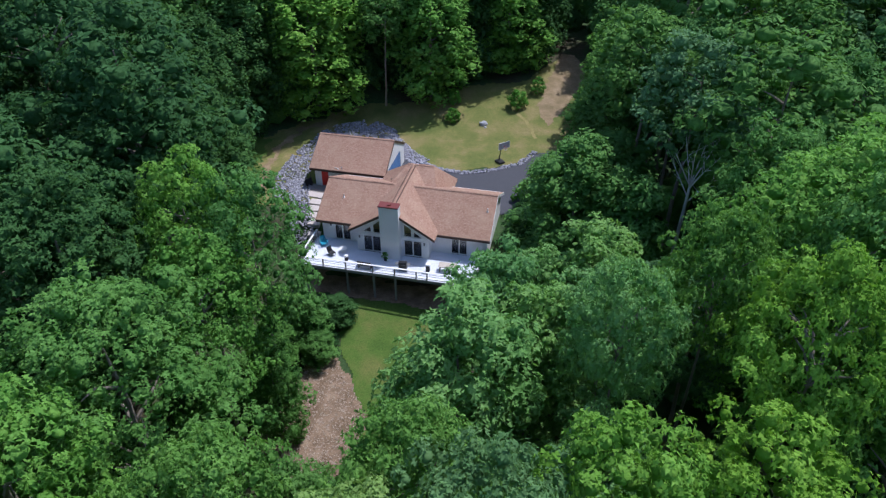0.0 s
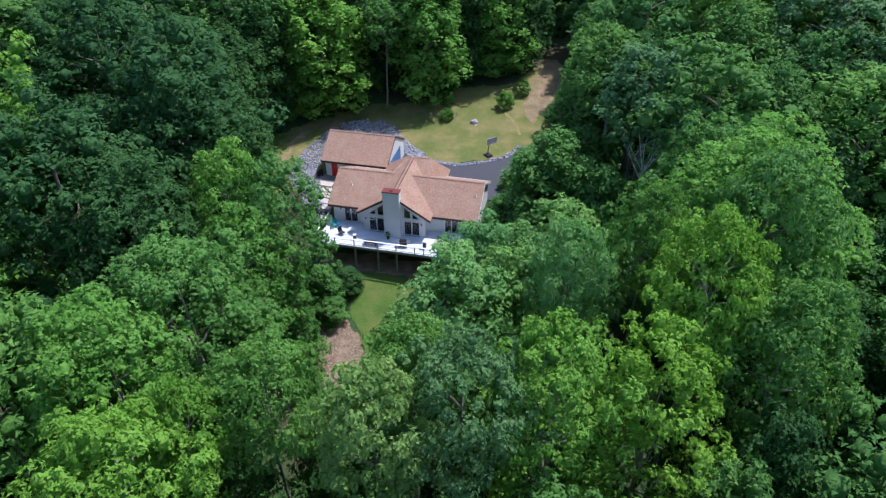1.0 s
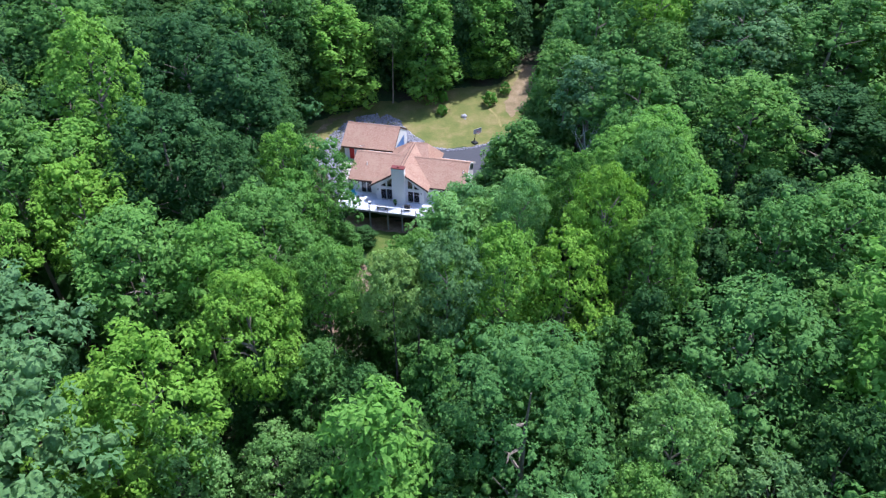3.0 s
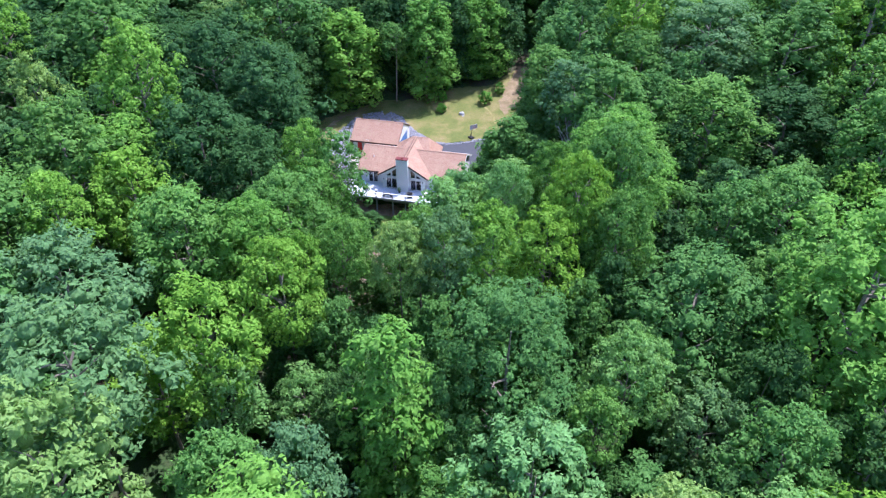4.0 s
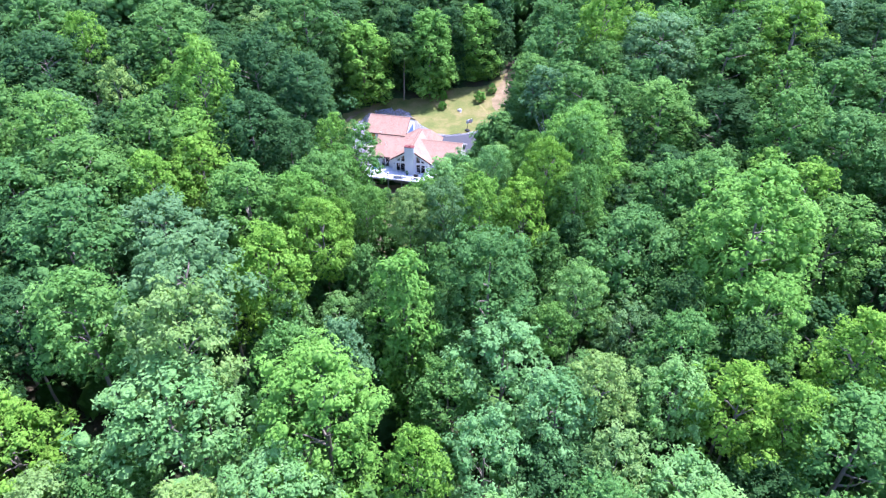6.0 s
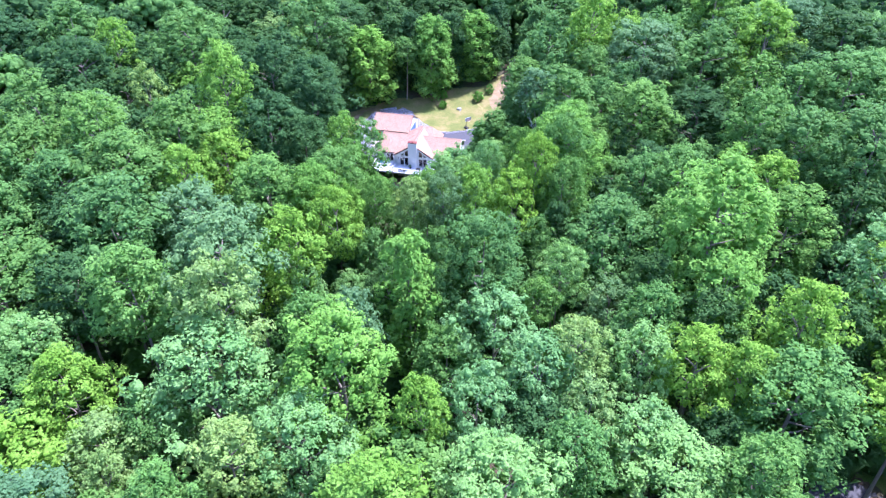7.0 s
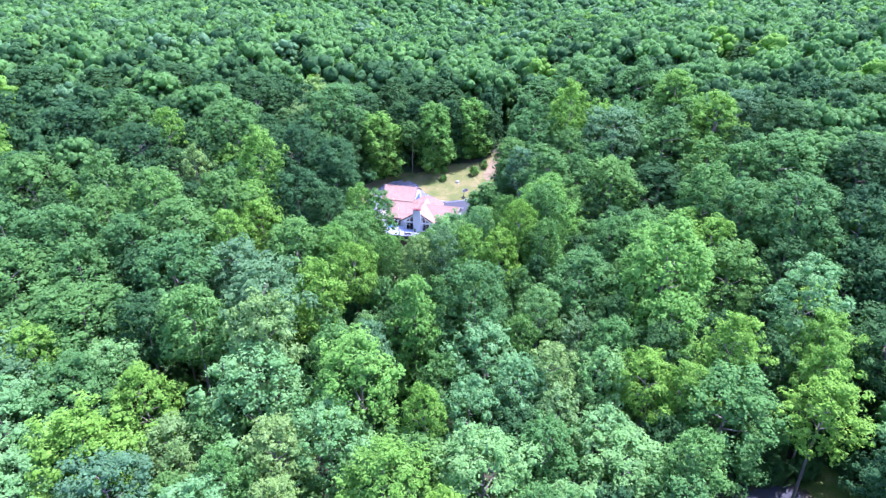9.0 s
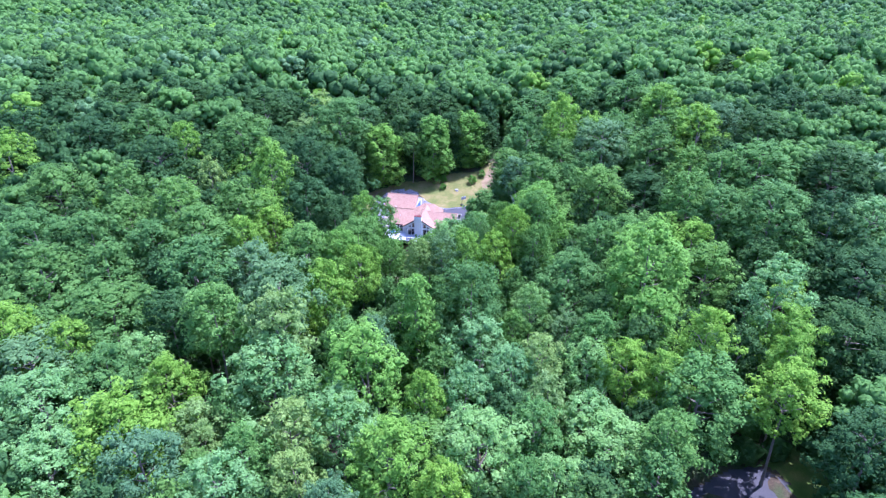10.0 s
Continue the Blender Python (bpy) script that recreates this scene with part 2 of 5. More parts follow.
def slab(points, thick):
    """A roof plane: a polygon with its thickness below it, with UVs in metres along its foot and up its slope."""
    bm = bmesh.new()
    pts = [Vector(p) for p in points]
    n = (pts[1] - pts[0]).cross(pts[2] - pts[0]).normalized()
    if n.z < 0:
        pts, n = pts[::-1], -n
    topv = [bm.verts.new(p) for p in pts]
    low = [bm.verts.new(p - Vector((0, 0, thick))) for p in pts]
    bm.faces.new(topv)
    bm.faces.new(low[::-1])
    for i in range(len(pts)):
        j = (i + 1) % len(pts)
        bm.faces.new((topv[j], topv[i], low[i], low[j]))
    uv = bm.loops.layers.uv.new("UVMap")
    along = Vector((-n.y, n.x, 0)).normalized()
    up = n.cross(along)
    for f in bm.faces:
        for loop in f.loops:
            loop[uv].uv = (loop.vert.co.dot(along), loop.vert.co.dot(up))
    return bm


def tube(bm, a, b, ra, rb, sides=8):
    a, b = Vector(a), Vector(b)
    q = (b - a).to_track_quat("Z", "Y")
    rings = []
    for c, r in ((a, ra), (b, rb)):
        rings.append([bm.verts.new(c + q @ Vector((r * math.cos(k * math.tau / sides), r * math.sin(k * math.tau / sides), 0))) for k in range(sides)])
    for k in range(sides):
        j = (k + 1) % sides
        bm.faces.new((rings[0][k], rings[0][j], rings[1][j], rings[1][k]))
    bm.faces.new(rings[0][::-1])
    bm.faces.new(rings[1])
    return bm


def tubes(*dims):
    bm = bmesh.new()
    for d in dims:
        tube(bm, *d)
    return bm


def mesh_from_arrays(name, co, loops, starts, materials, slots=None):
    me = bpy.data.meshes.new(name)
    me.vertices.add(len(co))
    me.vertices.foreach_set("co", np.ascontiguousarray(co, dtype=np.float32).ravel())
    me.loops.add(len(loops))
    me.loops.foreach_set("vertex_index", np.ascontiguousarray(loops, dtype=np.int32))
    me.polygons.add(len(starts))
    me.polygons.foreach_set("loop_start", np.ascontiguousarray(starts, dtype=np.int32))
    for m in materials:
        me.materials.append(m)
    if slots is not None:
        me.polygons.foreach_set("material_index", np.ascontiguousarray(slots, dtype=np.int32))
    me.polygons.foreach_set("use_smooth", np.ones(len(starts), dtype=bool))
    me.update(calc_edges=True)
    me.validate()
    return me


# ---- ground ----
def spaced(lo, hi, fine_lo, fine_hi, step):
    fine = list(np.arange(fine_lo, fine_hi + step / 2, step))
    a, s = [], step
    x = fine_lo
    while x > lo:
        s *= 1.25
        x -= s
        a.append(max(x, lo))
    b, s = [], step
    x = fine_hi
    while x < hi:
        s *= 1.25
        x += s
        b.append(min(x, hi))
    return a[::-1] + fine + b


def ground_sheet():
    xs, ys = spaced(-2500, 2500, -60, 80, 1.6), spaced(-1500, 3500, -60, 130, 1.6)
    co = np.array([(x, y, land(x, y) + 0.25 * noise.noise((x * 0.15, y * 0.15, 0)) * (0 if -30 < x < 30 and 22 < y < 122 else 1)) for y in ys for x in xs])
    nx = len(xs)
    i, j = np.meshgrid(np.arange(nx - 1), np.arange(len(ys) - 1))
    a = (j * nx + i).ravel()
    loops = np.stack([a, a + 1, a + nx + 1, a + nx], 1).ravel()
    me = mesh_from_arrays("ground", co, loops, np.arange(0, len(loops), 4), [GROUND])
    return tagged(new("ground", me), "shaded woodland floor of leaf litter and low growth", "ground", kind="structure")


ground_sheet()


def draped(name, outline, lift, material, label, category, kind="structure", step=0.7, ragged=0.5):
    """A patch of ground cover: an outline in plan, with a ragged edge, laid over the land."""
    poly = [Vector(p) for p in outline]

    def inside(x, y):
        hit, n = False, len(poly)
        for k in range(n):
            a, b = poly[k], poly[(k + 1) % n]
            if (a.y > y) != (b.y > y) and x < (b.x - a.x) * (y - a.y) / (b.y - a.y) + a.x:
                hit = not hit
        return hit

    x0, x1 = min(p.x for p in poly) - 1, max(p.x for p in poly) + 1
    y0, y1 = min(p.y for p in poly) - 1, max(p.y for p in poly) + 1
    bm, made = bmesh.new(), {}
    nx, ny = int((x1 - x0) / step) + 1, int((y1 - y0) / step) + 1

    def vert(i, j):
        if (i, j) not in made:
            x, y = x0 + i * step, y0 + j * step
            x += ragged * 0.5 * step * noise.noise((x * 1.7, y * 1.7, 3))
            y += ragged * 0.5 * step * noise.noise((x * 1.7, y * 1.7, 9))
            made[i, j] = bm.verts.new((x, y, land(x, y) + lift))
        return made[i, j]

    for i in range(nx):
        for j in range(ny):
            cx, cy = x0 + (i + 0.5) * step, y0 + (j + 0.5) * step
            wx = cx + ragged * noise.noise((cx * 0.6, cy * 0.6, 5)) * 1.6
            wy = cy + ragged * noise.noise((cx * 0.6, cy * 0.6, 7)) * 1.6
            if inside(wx, wy):
                bm.faces.new((vert(i, j), vert(i + 1, j), vert(i + 1, j + 1), vert(i, j + 1)))
    ob = new(name, mesh_of(name, bm, material))
    return tagged(ob, label, category, kind=kind)


draped("lawn", [(-29, 66), (-28, 84), (-18, 91), (-12.3, 94.2), (-3.9, 95), (0.4, 98), (5, 100), (12.8, 101), (16.5, 106), (20.3, 110), (24, 104), (23, 98), (20.5, 91.4), (18.5, 86), (17, 82), (12.6, 80.5), (11, 79), (0, 76), (-6, 74), (-15, 70)], 0.05, LAWN,
       "sunlit dry summer lawn behind the house", "lawn", step=0.3)
draped("dirt_track", [(13.4, 92.2), (15.1, 96.9), (16.6, 102), (18.2, 106), (19.6, 110.5), (21.8, 110), (23.2, 105), (21.6, 100), (19.2, 95.8), (16.9, 91.6), (14.9, 88.6)], 0.08, EARTH,
       "bare earth track leaving the lawn into woods", "track", step=0.25)
draped("worn_line", [(10.6, 91.7), (11.6, 90.0), (12.2, 88.0), (12.6, 85.2), (13.0, 85.3), (12.7, 88.2), (12.0, 90.3), (11.0, 92.0)], 0.075, DRY,
       "thin worn dry line across the lawn", "track", step=0.15, ragged=0.1)
draped("bare_strip", [(-22.6, 71), (-22.9, 78), (-22.2, 83), (-20.2, 86.8), (-16, 90), (-16.4, 90.5), (-20.9, 87.6), (-22.9, 83.6), (-23.6, 78), (-23.3, 71)], 0.10, EARTH,
       "bare brown earth between stones and lawn", "earth", step=0.25, ragged=0.6)
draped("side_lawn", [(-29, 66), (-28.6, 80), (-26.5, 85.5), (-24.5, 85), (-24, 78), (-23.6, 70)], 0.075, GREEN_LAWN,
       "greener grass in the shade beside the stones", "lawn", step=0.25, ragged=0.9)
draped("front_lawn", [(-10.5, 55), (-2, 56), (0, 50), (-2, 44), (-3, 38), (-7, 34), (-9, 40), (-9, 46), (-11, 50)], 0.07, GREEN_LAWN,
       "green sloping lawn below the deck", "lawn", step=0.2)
draped("mulch_bed", [from_house(-8.8, -3.2), from_house(9.4, -3.2), from_house(9.4, 0.7), from_house(-8.8, 0.7)], 0.11, MULCH,
       "bare mulch under the raised deck", "mulch", step=0.2, ragged=0.3)
draped("mulch_path", [(-12.6, 49.8), (-11.2, 49.2), (-10.2, 46), (-8.6, 43.6), (-6.8, 40), (-8, 36), (-11, 34), (-17, 34.5), (-16.5, 38), (-14.8, 43)], 0.12, MULCH,
       "wood-chip path running down the slope", "path", step=0.2, ragged=0.6)
draped("driveway", [(-5, 82), (-3.6, 79.4), (-1, 77), (2.6, 75.9), (6.3, 76.6), (10.1, 78.4), (12.4, 81.0), (15, 82), (19, 80), (18, 75), (14, 71), (8, 66), (-2, 68), (-7, 74)], 0.09, ASPHALT,
       "dark asphalt driveway beside the house", "driveway", step=0.4, ragged=0.1)
draped("garage_apron", [from_house(-14.5, 13.0), from_house(-8.2, 13.0), from_house(-8.2, 11.2), from_house(-14.2, 11.2)], 0.13, FOUNDATION,
       "grey concrete apron between garage and house", "apron", step=0.4, ragged=0.2)
draped("road", [(25, -38), (25, -33), (45, -28), (56, -22), (62, -21), (66, -25), (64, -30), (66, -38), (60, -40), (48, -34)], 0.09, ASPHALT,
       "grey asphalt road glimpsed under the trees", "road", step=0.6, ragged=0.1)
draped("roadside_verge", [(64, -30), (66, -25), (63, -20), (70, -16), (76, -22), (72, -32), (67, -37)], 0.07, GREEN_LAWN,
       "short grass verge beside the road", "verge", ragged=0.4)


# ---- trees ----
ICO = bmesh.new()
bmesh.ops.create_icosphere(ICO, subdivisions=1, radius=1.0)
ICO.verts.index_update()
ICO_CO = np.array([v.co[:] for v in ICO.verts])
ICO_F = np.array([[v.index for v in f.verts] for f in ICO.faces])
ICO.free()


def unit(a):
    return a / np.maximum(1e-9, np.linalg.norm(a, axis=-1, keepdims=True))


def puffs_of(rng, count, aspect, size, spire, low):
    """Centres and radii of the leafy puffs that make up a crown of radius 1, centred on its middle."""
    k = np.arange(count) + 0.5
    z = 1 - (1 + low) * k / count
    a = k * 2.39996 + rng.uniform(0, 6.28)
    z = np.clip(z + rng.normal(0, 0.06, count), -low - 0.1, 0.98)
    r = np.sqrt(np.maximum(0.02, 1 - np.where(z > 0, z * z, np.abs(z) ** (4 if low > 0.8 else 2))))
    reach = rng.uniform(0.44 if low > 0.9 else 0.58, 1.0, count)
    lobes = 1 + 0.19 * np.sin(a * 3 + 5 * z + rng.uniform(0, 6.28)) + 0.10 * np.sin(a * 5 + rng.uniform(0, 6.28))
    narrow = 1 - spire * np.clip((z + 0.2), 0, 1)
    c = np.stack([r * np.cos(a) * reach * lobes * narrow, r * np.sin(a) * reach * lobes * narrow, z * aspect * (reach * 0.5 + 0.45)], 1)
    return c, size * rng.uniform(0.7, 1.35, count)


def crown_arrays(seed, count, leaves, leaf, aspect, size, spire, corners, low=0.62, core=0.50, droop=0.25, squash=0.85):
    """Leaf clumps (three or four corners each) over puffs, with a rough solid heart in every puff."""
    rng = np.random.default_rng(seed)
    c, pr = puffs_of(rng, count, aspect, size, spire, low)
    share = pr ** 2
    which = rng.choice(count, leaves, p=share / share.sum())
    outward = unit(c * np.array([1, 1, 1 / aspect]) + np.array([0, 0, 0.12]))
    d = unit(rng.normal(0, 1, (leaves, 3)) + outward[which] * 1.0 + np.array([0, 0, 0.55]))
    at = c[which] + d * (pr[which] * rng.uniform(0.84, 1.12, leaves))[:, None] * np.array([1, 1, squash])
    n = unit(d * (1.0 if corners == 4 else 0.75) + rng.normal(0, 0.42, (leaves, 3)) + np.array([0, 0, 0.5 if corners == 4 else 0.7]))
    t = unit(np.cross(n, rng.normal(0, 1, (leaves, 3))))
    t = unit(t - np.array([0, 0, droop]))
    s = np.cross(n, t)
    ln = (leaf * rng.uniform(0.65, 1.35, leaves))[:, None]
    wd = ln * rng.uniform(0.45, 0.75, leaves)[:, None]
    if corners == 4:
        # a spray of three pointed leaflets
        fans = []
        for a in (-0.95, 0.0, 0.95):
            a = a + rng.normal(0, 0.2, leaves)[:, None]
            f = t * np.cos(a) + s * np.sin(a) + n * rng.normal(0, 0.22, leaves)[:, None]
            g = s * np.cos(a) - t * np.sin(a)
            root = at - t * ln * 0.3 + f * ln * 0.25
            fans.append(np.stack([root - g * wd * 0.85, root + g * wd * 0.85 + n * wd * 0.3, root + f * ln * 1.25], 1))
        quad = np.concatenate(fans)
        corners = 3
    else:
        quad = np.stack([at - t * ln - s * wd, at + s * wd * 1.2, at + t * ln - s * wd * 0.4], 1)
    co = quad.reshape(-1, 3)
    loops = np.arange(len(co))
    starts = np.arange(0, len(co), corners)
    hv, hf = ICO_CO, ICO_F
    bumps = rng.uniform(0.80, 1.12, (count, len(hv), 1))
    hc = (c[:, None, :] + hv[None] * (pr * core)[:, None, None] * bumps * np.array([1, 1, squash])).reshape(-1, 3)
    hf = (hf[None] + (np.arange(count) * len(hv))[:, None, None]).reshape(-1, 3) + len(co)
    starts = np.concatenate([starts, len(loops) + np.arange(0, hf.size, 3)])
    return np.concatenate([co, hc]), np.concatenate([loops, hf.ravel()]), starts


def dome_arrays(seed, fine, bumps, leaves, leaf, aspect, spire):
    """A distant crown: one lumpy dome of boughs with creases between them, and loose leaf clumps over it."""
    rng = np.random.default_rng(seed)
    bm = bmesh.new()
    bmesh.ops.create_icosphere(bm, subdivisions=fine, radius=1.0)
    bmesh.ops.delete(bm, geom=[v for v in bm.verts if v.co.z < -0.72], context="VERTS")
    bm.verts.index_update()
    dirs = np.array([v.co[:] for v in bm.verts])
    faces = np.array([[v.index for v in f.verts] for f in bm.faces])
    bm.free()
    k = np.arange(bumps) + 0.5
    z = 1 - 1.6 * k / bumps
    a = k * 2.39996 + rng.uniform(0, 6.28)
    boughs = unit(np.stack([np.sqrt(1 - z * z) * np.cos(a), np.sqrt(1 - z * z) * np.sin(a), z], 1) + rng.normal(0, 0.12, (bumps, 3)))
    reach = rng.uniform(0.78, 1.12, bumps)

    def surface(d):
        turn = np.arccos(np.clip(d @ boughs.T, -1, 1)) / (2.0 / math.sqrt(bumps))
        r = (reach * np.sqrt(np.maximum(0.14, 1 - 0.62 * turn ** 2))).max(1)
        narrow = 1 - spire * np.clip(d[:, 2] + 0.2, 0, 1)
        return d * r[:, None] * np.stack([narrow, narrow, np.full(len(d), aspect)], 1)

    body = surface(dirs) * rng.uniform(0.90, 1.06, (len(dirs), 1))
    d = rng.normal(0, 1, (leaves * 2, 3))
    d[:, 2] = np.abs(d[:, 2]) * 0.9 - 0.25
    d = unit(d)[:leaves]
    at = surface(d) * rng.uniform(0.95, 1.09, (leaves, 1))
    n = unit(d * 0.9 + rng.normal(0, 0.45, (leaves, 3)) + np.array([0, 0, 0.35]))
    t = unit(np.cross(n, rng.normal(0, 1, (leaves, 3))))
    s = np.cross(n, t)
    ln = (leaf * rng.uniform(0.6, 1.4, leaves))[:, None]
    wd = ln * rng.uniform(0.5, 0.8, leaves)[:, None]
    co = np.stack([at - t * ln - s * wd, at + s * wd * 1.2, at + t * ln - s * wd * 0.4], 1).reshape(-1, 3)
    loops = np.concatenate([np.arange(len(co)), (faces + len(co)).ravel()])
    return np.concatenate([co, body]), loops, np.arange(0, len(loops), 3)


# kind: crown depth, puff size, spire, label, category
KINDS = {
    "oak": (1.05, 0.26, 0.05, "mid-green broadleaf oak with a full rounded crown", "oak tree"),
    "maple": (1.10, 0.24, 0.15, "bright green maple with a dense domed crown", "maple tree"),
    "beech": (1.15, 0.26, 0.10, "broad dark green beech, its tone also standing in for shade", "beech tree"),
    "basswood": (1.00, 0.23, 0.00, "grey-green basswood with a soft billowing crown", "basswood tree"),
    "ash": (1.05, 0.23, 0.05, "pale mint-green ash with a soft domed crown", "ash tree"),
    "tulip": (1.15, 0.22, 0.18, "yellow-green tulip poplar with an upright open crown", "tulip poplar"),
    "walnut": (1.10, 0.24, 0.12, "fresh green walnut tree with layered leafy boughs", "walnut tree"),
    "hickory": (1.15, 0.22, 0.20, "pale green hickory with light leaf clusters", "hickory tree"),
}
RADIUS, HEIGHT = 5.0, 24.0
TEMPLATES = {}


def trunk_mesh(seed, base):
    """A tapered, slightly crooked trunk with limbs, for a tree 24 m high."""
    rng = random.Random(seed)
    bm = bmesh.new()
    lean = [(0.0, 0.0)]
    for k in range(5):
        lean.append((lean[-1][0] + rng.uniform(-0.22, 0.22), lean[-1][1] + rng.uniform(-0.22, 0.22)))
    hs = [-0.6, 3.5, 8.0, 12.5, 17.0, 20.5]
    rs = [0.30, 0.21, 0.18, 0.15, 0.10, 0.04]
    for k in range(5):
        tube(bm, (*lean[k], hs[k]), (*lean[k + 1], hs[k + 1]), rs[k], rs[k + 1], 7)
    for k in range(7):
        h = base + (21 - base) * rng.uniform(0.0, 0.75)
        a, reach = rng.uniform(0, 6.28), rng.uniform(1.5, 2.5)
        mid = (reach * 0.5 * math.cos(a), reach * 0.5 * math.sin(a), h + reach * 0.45)
        tube(bm, (lean[3][0] * 0.7, lean[3][1] * 0.7, h), mid, 0.11, 0.07, 5)
        tube(bm, mid, (reach * math.cos(a + 0.2), reach * math.sin(a + 0.2), h + reach * 0.7), 0.07, 0.02, 5)
    return bm


def template(kind, variant, detail, girth):
    """One tree of that kind, 24 m high with a crown 5 m in radius that reaches the tree's top; variant 3 is leafy nearly to the ground; girth 0 is a slight tree with a short crown, 2 a great one with more boughs."""
    aspect, size, spire, label, category = KINDS[kind]
    aspect *= (1.0, 1.2, 0.9, 2.3)[variant]
    more = 2.0 if variant == 3 else 1.0
    size *= 1.2 if variant == 3 else 1.0
    seed = sorted(KINDS).index(kind) * 10 + variant
    count, leaves, leaf, swell, corners = ((66, 1150, 0.068, 0.82, 3), (84, 3400, 0.045, 0.78, 3), (130, 5600, 0.033, 0.65, 4))[detail]
    if variant != 3:
        aspect *= (0.72, 1.08, 1.5)[girth]
    count, size = int(count * 1.25), size * 1.1
    if girth == 2:
        count, leaves, leaf, swell = int(count * 1.45), int(leaves * 1.7), leaf * 0.76, swell * 0.84
    arrays = crown_arrays(seed + 1, int(count * more), int(leaves * (1 + more) / 2), leaf * (1 + more) / 2 ** 1.08, aspect, size * swell, spire, corners, 0.95 if variant == 3 else 0.80, core=0.42 if detail == 2 else 0.52, squash=(0.46, 0.74, 1.10)[girth])
    co = arrays[0] * RADIUS
    co[:, 2] += HEIGHT - co[:, 2].max()
    ob = thing(kind + "_tree", Matrix(), label, category, "forest trees")
    part("trunk", trunk_mesh(seed, HEIGHT - 2 * RADIUS * aspect * 0.85), BARK, ob, "grey-brown bark")
    crown = new("crown", mesh_from_arrays("crown", co, arrays[1], arrays[2], [LEAF[kind]]))
    crown.parent = ob
    return ob


PLANTED = []


def tree(kind, x, y, top, radius, detail=1, deep=False):
    """A tree whose crown reaches the height top above the datum, with that crown radius."""
    k = len(PLANTED)
    variant = 3 if deep else (k * 7 + int(abs(x) * 3)) % 3
    if (8 < y < 44 and abs(x) < 26) or (-4 < y <= 8 and abs(x) < 20):
        detail = 2
    elif -30 < y < 75 and abs(x) < 45:
        detail = max(detail, 1)
    foot = land(x, y) - 0.1
    turn = (x * 37.0 + y * 61.0) % 360
    tall = top - foot
    m = pose(x, y, foot, 0, 0, turn) @ Matrix.Diagonal((radius / RADIUS, radius / RADIUS * (0.93 + 0.14 * ((k * 5) % 7) / 6), tall / HEIGHT, 1))
    slim = radius / RADIUS * HEIGHT / tall
    key = (kind, variant, detail, 0 if slim < 0.66 else 1 if slim < 1.08 else 2)
    if key not in TEMPLATES:
        TEMPLATES[key] = template(*key)
        TEMPLATES[key].matrix_world = m
    else:
        first = TEMPLATES[key]
        ob = copy_thing(first, m)
        ob.matrix_basis = m
    PLANTED.append((x, y, radius))


# trees that stand round the clearing and below the camera's way
tree("walnut", -18.6, 41.0, 22.0, 4.2)
tree("maple", -14.0, 40.2, 20.6, 4.1)
tree("maple", -14.0, 38.4, 6.5, 2.3, deep=True)
tree("maple", -13.4, 49.2, 2.2, 2.0, deep=True)
tree("oak", -12.4, 47.2, -1.2, 1.7, deep=True)
tree("ash", 8.4, 23.6, 15.5, 3.4, deep=True)
tree("maple", -15.6, 50.2, 1.0, 2.4, deep=True)
tree("maple", -16.4, 46.2, 1.5, 2.5, deep=True)
tree("maple", -17.2, 42.0, 1.0, 2.5, deep=True)
tree("walnut", -16.6, 35.6, 18.6, 4.5)
tree("ash", 3.6, 36.6, 17.3, 4.3, deep=True)
tree("ash", 1.0, 28.0, 20.0, 4.8, deep=True)
tree("ash", -2.6, 30.6, 12.0, 2.1, deep=True)
tree("ash", 5.8, 32.0, 17.2, 3.8, deep=True)
tree("ash", 10.5, 31.8, 18.6, 4.6)
tree("ash", 12.3, 41.5, 15.8, 4.2, deep=True)
tree("ash", 7.6, 43.0, 12.0, 3.2, deep=True)
tree("oak", 12.6, 54.5, 16.2, 5.2, deep=True)
tree("beech", 11.4, 59.8, 7.0, 2.6, deep=True)
tree("beech", 9.6, 64.6, 3.0, 1.7, deep=True)
tree("beech", 8.2, 60.4, 4.5, 1.9, deep=True)
tree("oak", 12.4, 67.0, 7.5, 3.2, deep=True)
tree("maple", 24.2, 43.4, 23.0, 4.6)
tree("basswood", 22.5, 56.5, 25.0, 5.2)
tree("maple", 17.2, 50.5, 14.0, 3.8, deep=True)
tree("oak", 17.0, 60.0, 14.0, 4.0, deep=True)
tree("oak", 20.0, 64.5, 24.5, 5.0)
tree("beech", -26.0, 64.5, 17.0, 5.0, deep=True)
tree("beech", -24.5, 48.5, 24.0, 5.2)
tree("beech", -26.5, 56.0, 21.0, 5.0, deep=True)
tree("walnut", -18.4, 92.8, 22.0, 7.0, deep=True)
tree("beech", -12.6, 101.0, 23.0, 5.0, deep=True)
tree("beech", -7.0, 101.5, 23.5, 4.6, deep=True)
tree("oak", -8.7, 94.1, 19.0, 3.4)
tree("walnut", -2.0, 97.0, 24.0, 6.4, deep=True)
tree("beech", 3.6, 103.5, 23.0, 5.0, deep=True)
tree("walnut", 10.2, 105.0, 22.5, 5.8, deep=True)
tree("beech", 14.3, 107.5, 21.0, 4.2, deep=True)
tree("beech", 16.5, 115.0, 23.0, 4.5, deep=True)
tree("maple", 27.5, 103.0, 19.0, 4.6, deep=True)
tree("oak", 28.5, 112.0, 22.0, 5.0, deep=True)
tree("walnut", 25.6, 94.0, 16.5, 4.4, deep=True)
tree("maple", 22.3, 86.0, 14.0, 4.4, deep=True)
tree("oak", 20.4, 76.0, 14.0, 4.6, deep=True)
tree("beech", -28.5, 71.5, 18.0, 4.6, deep=True)
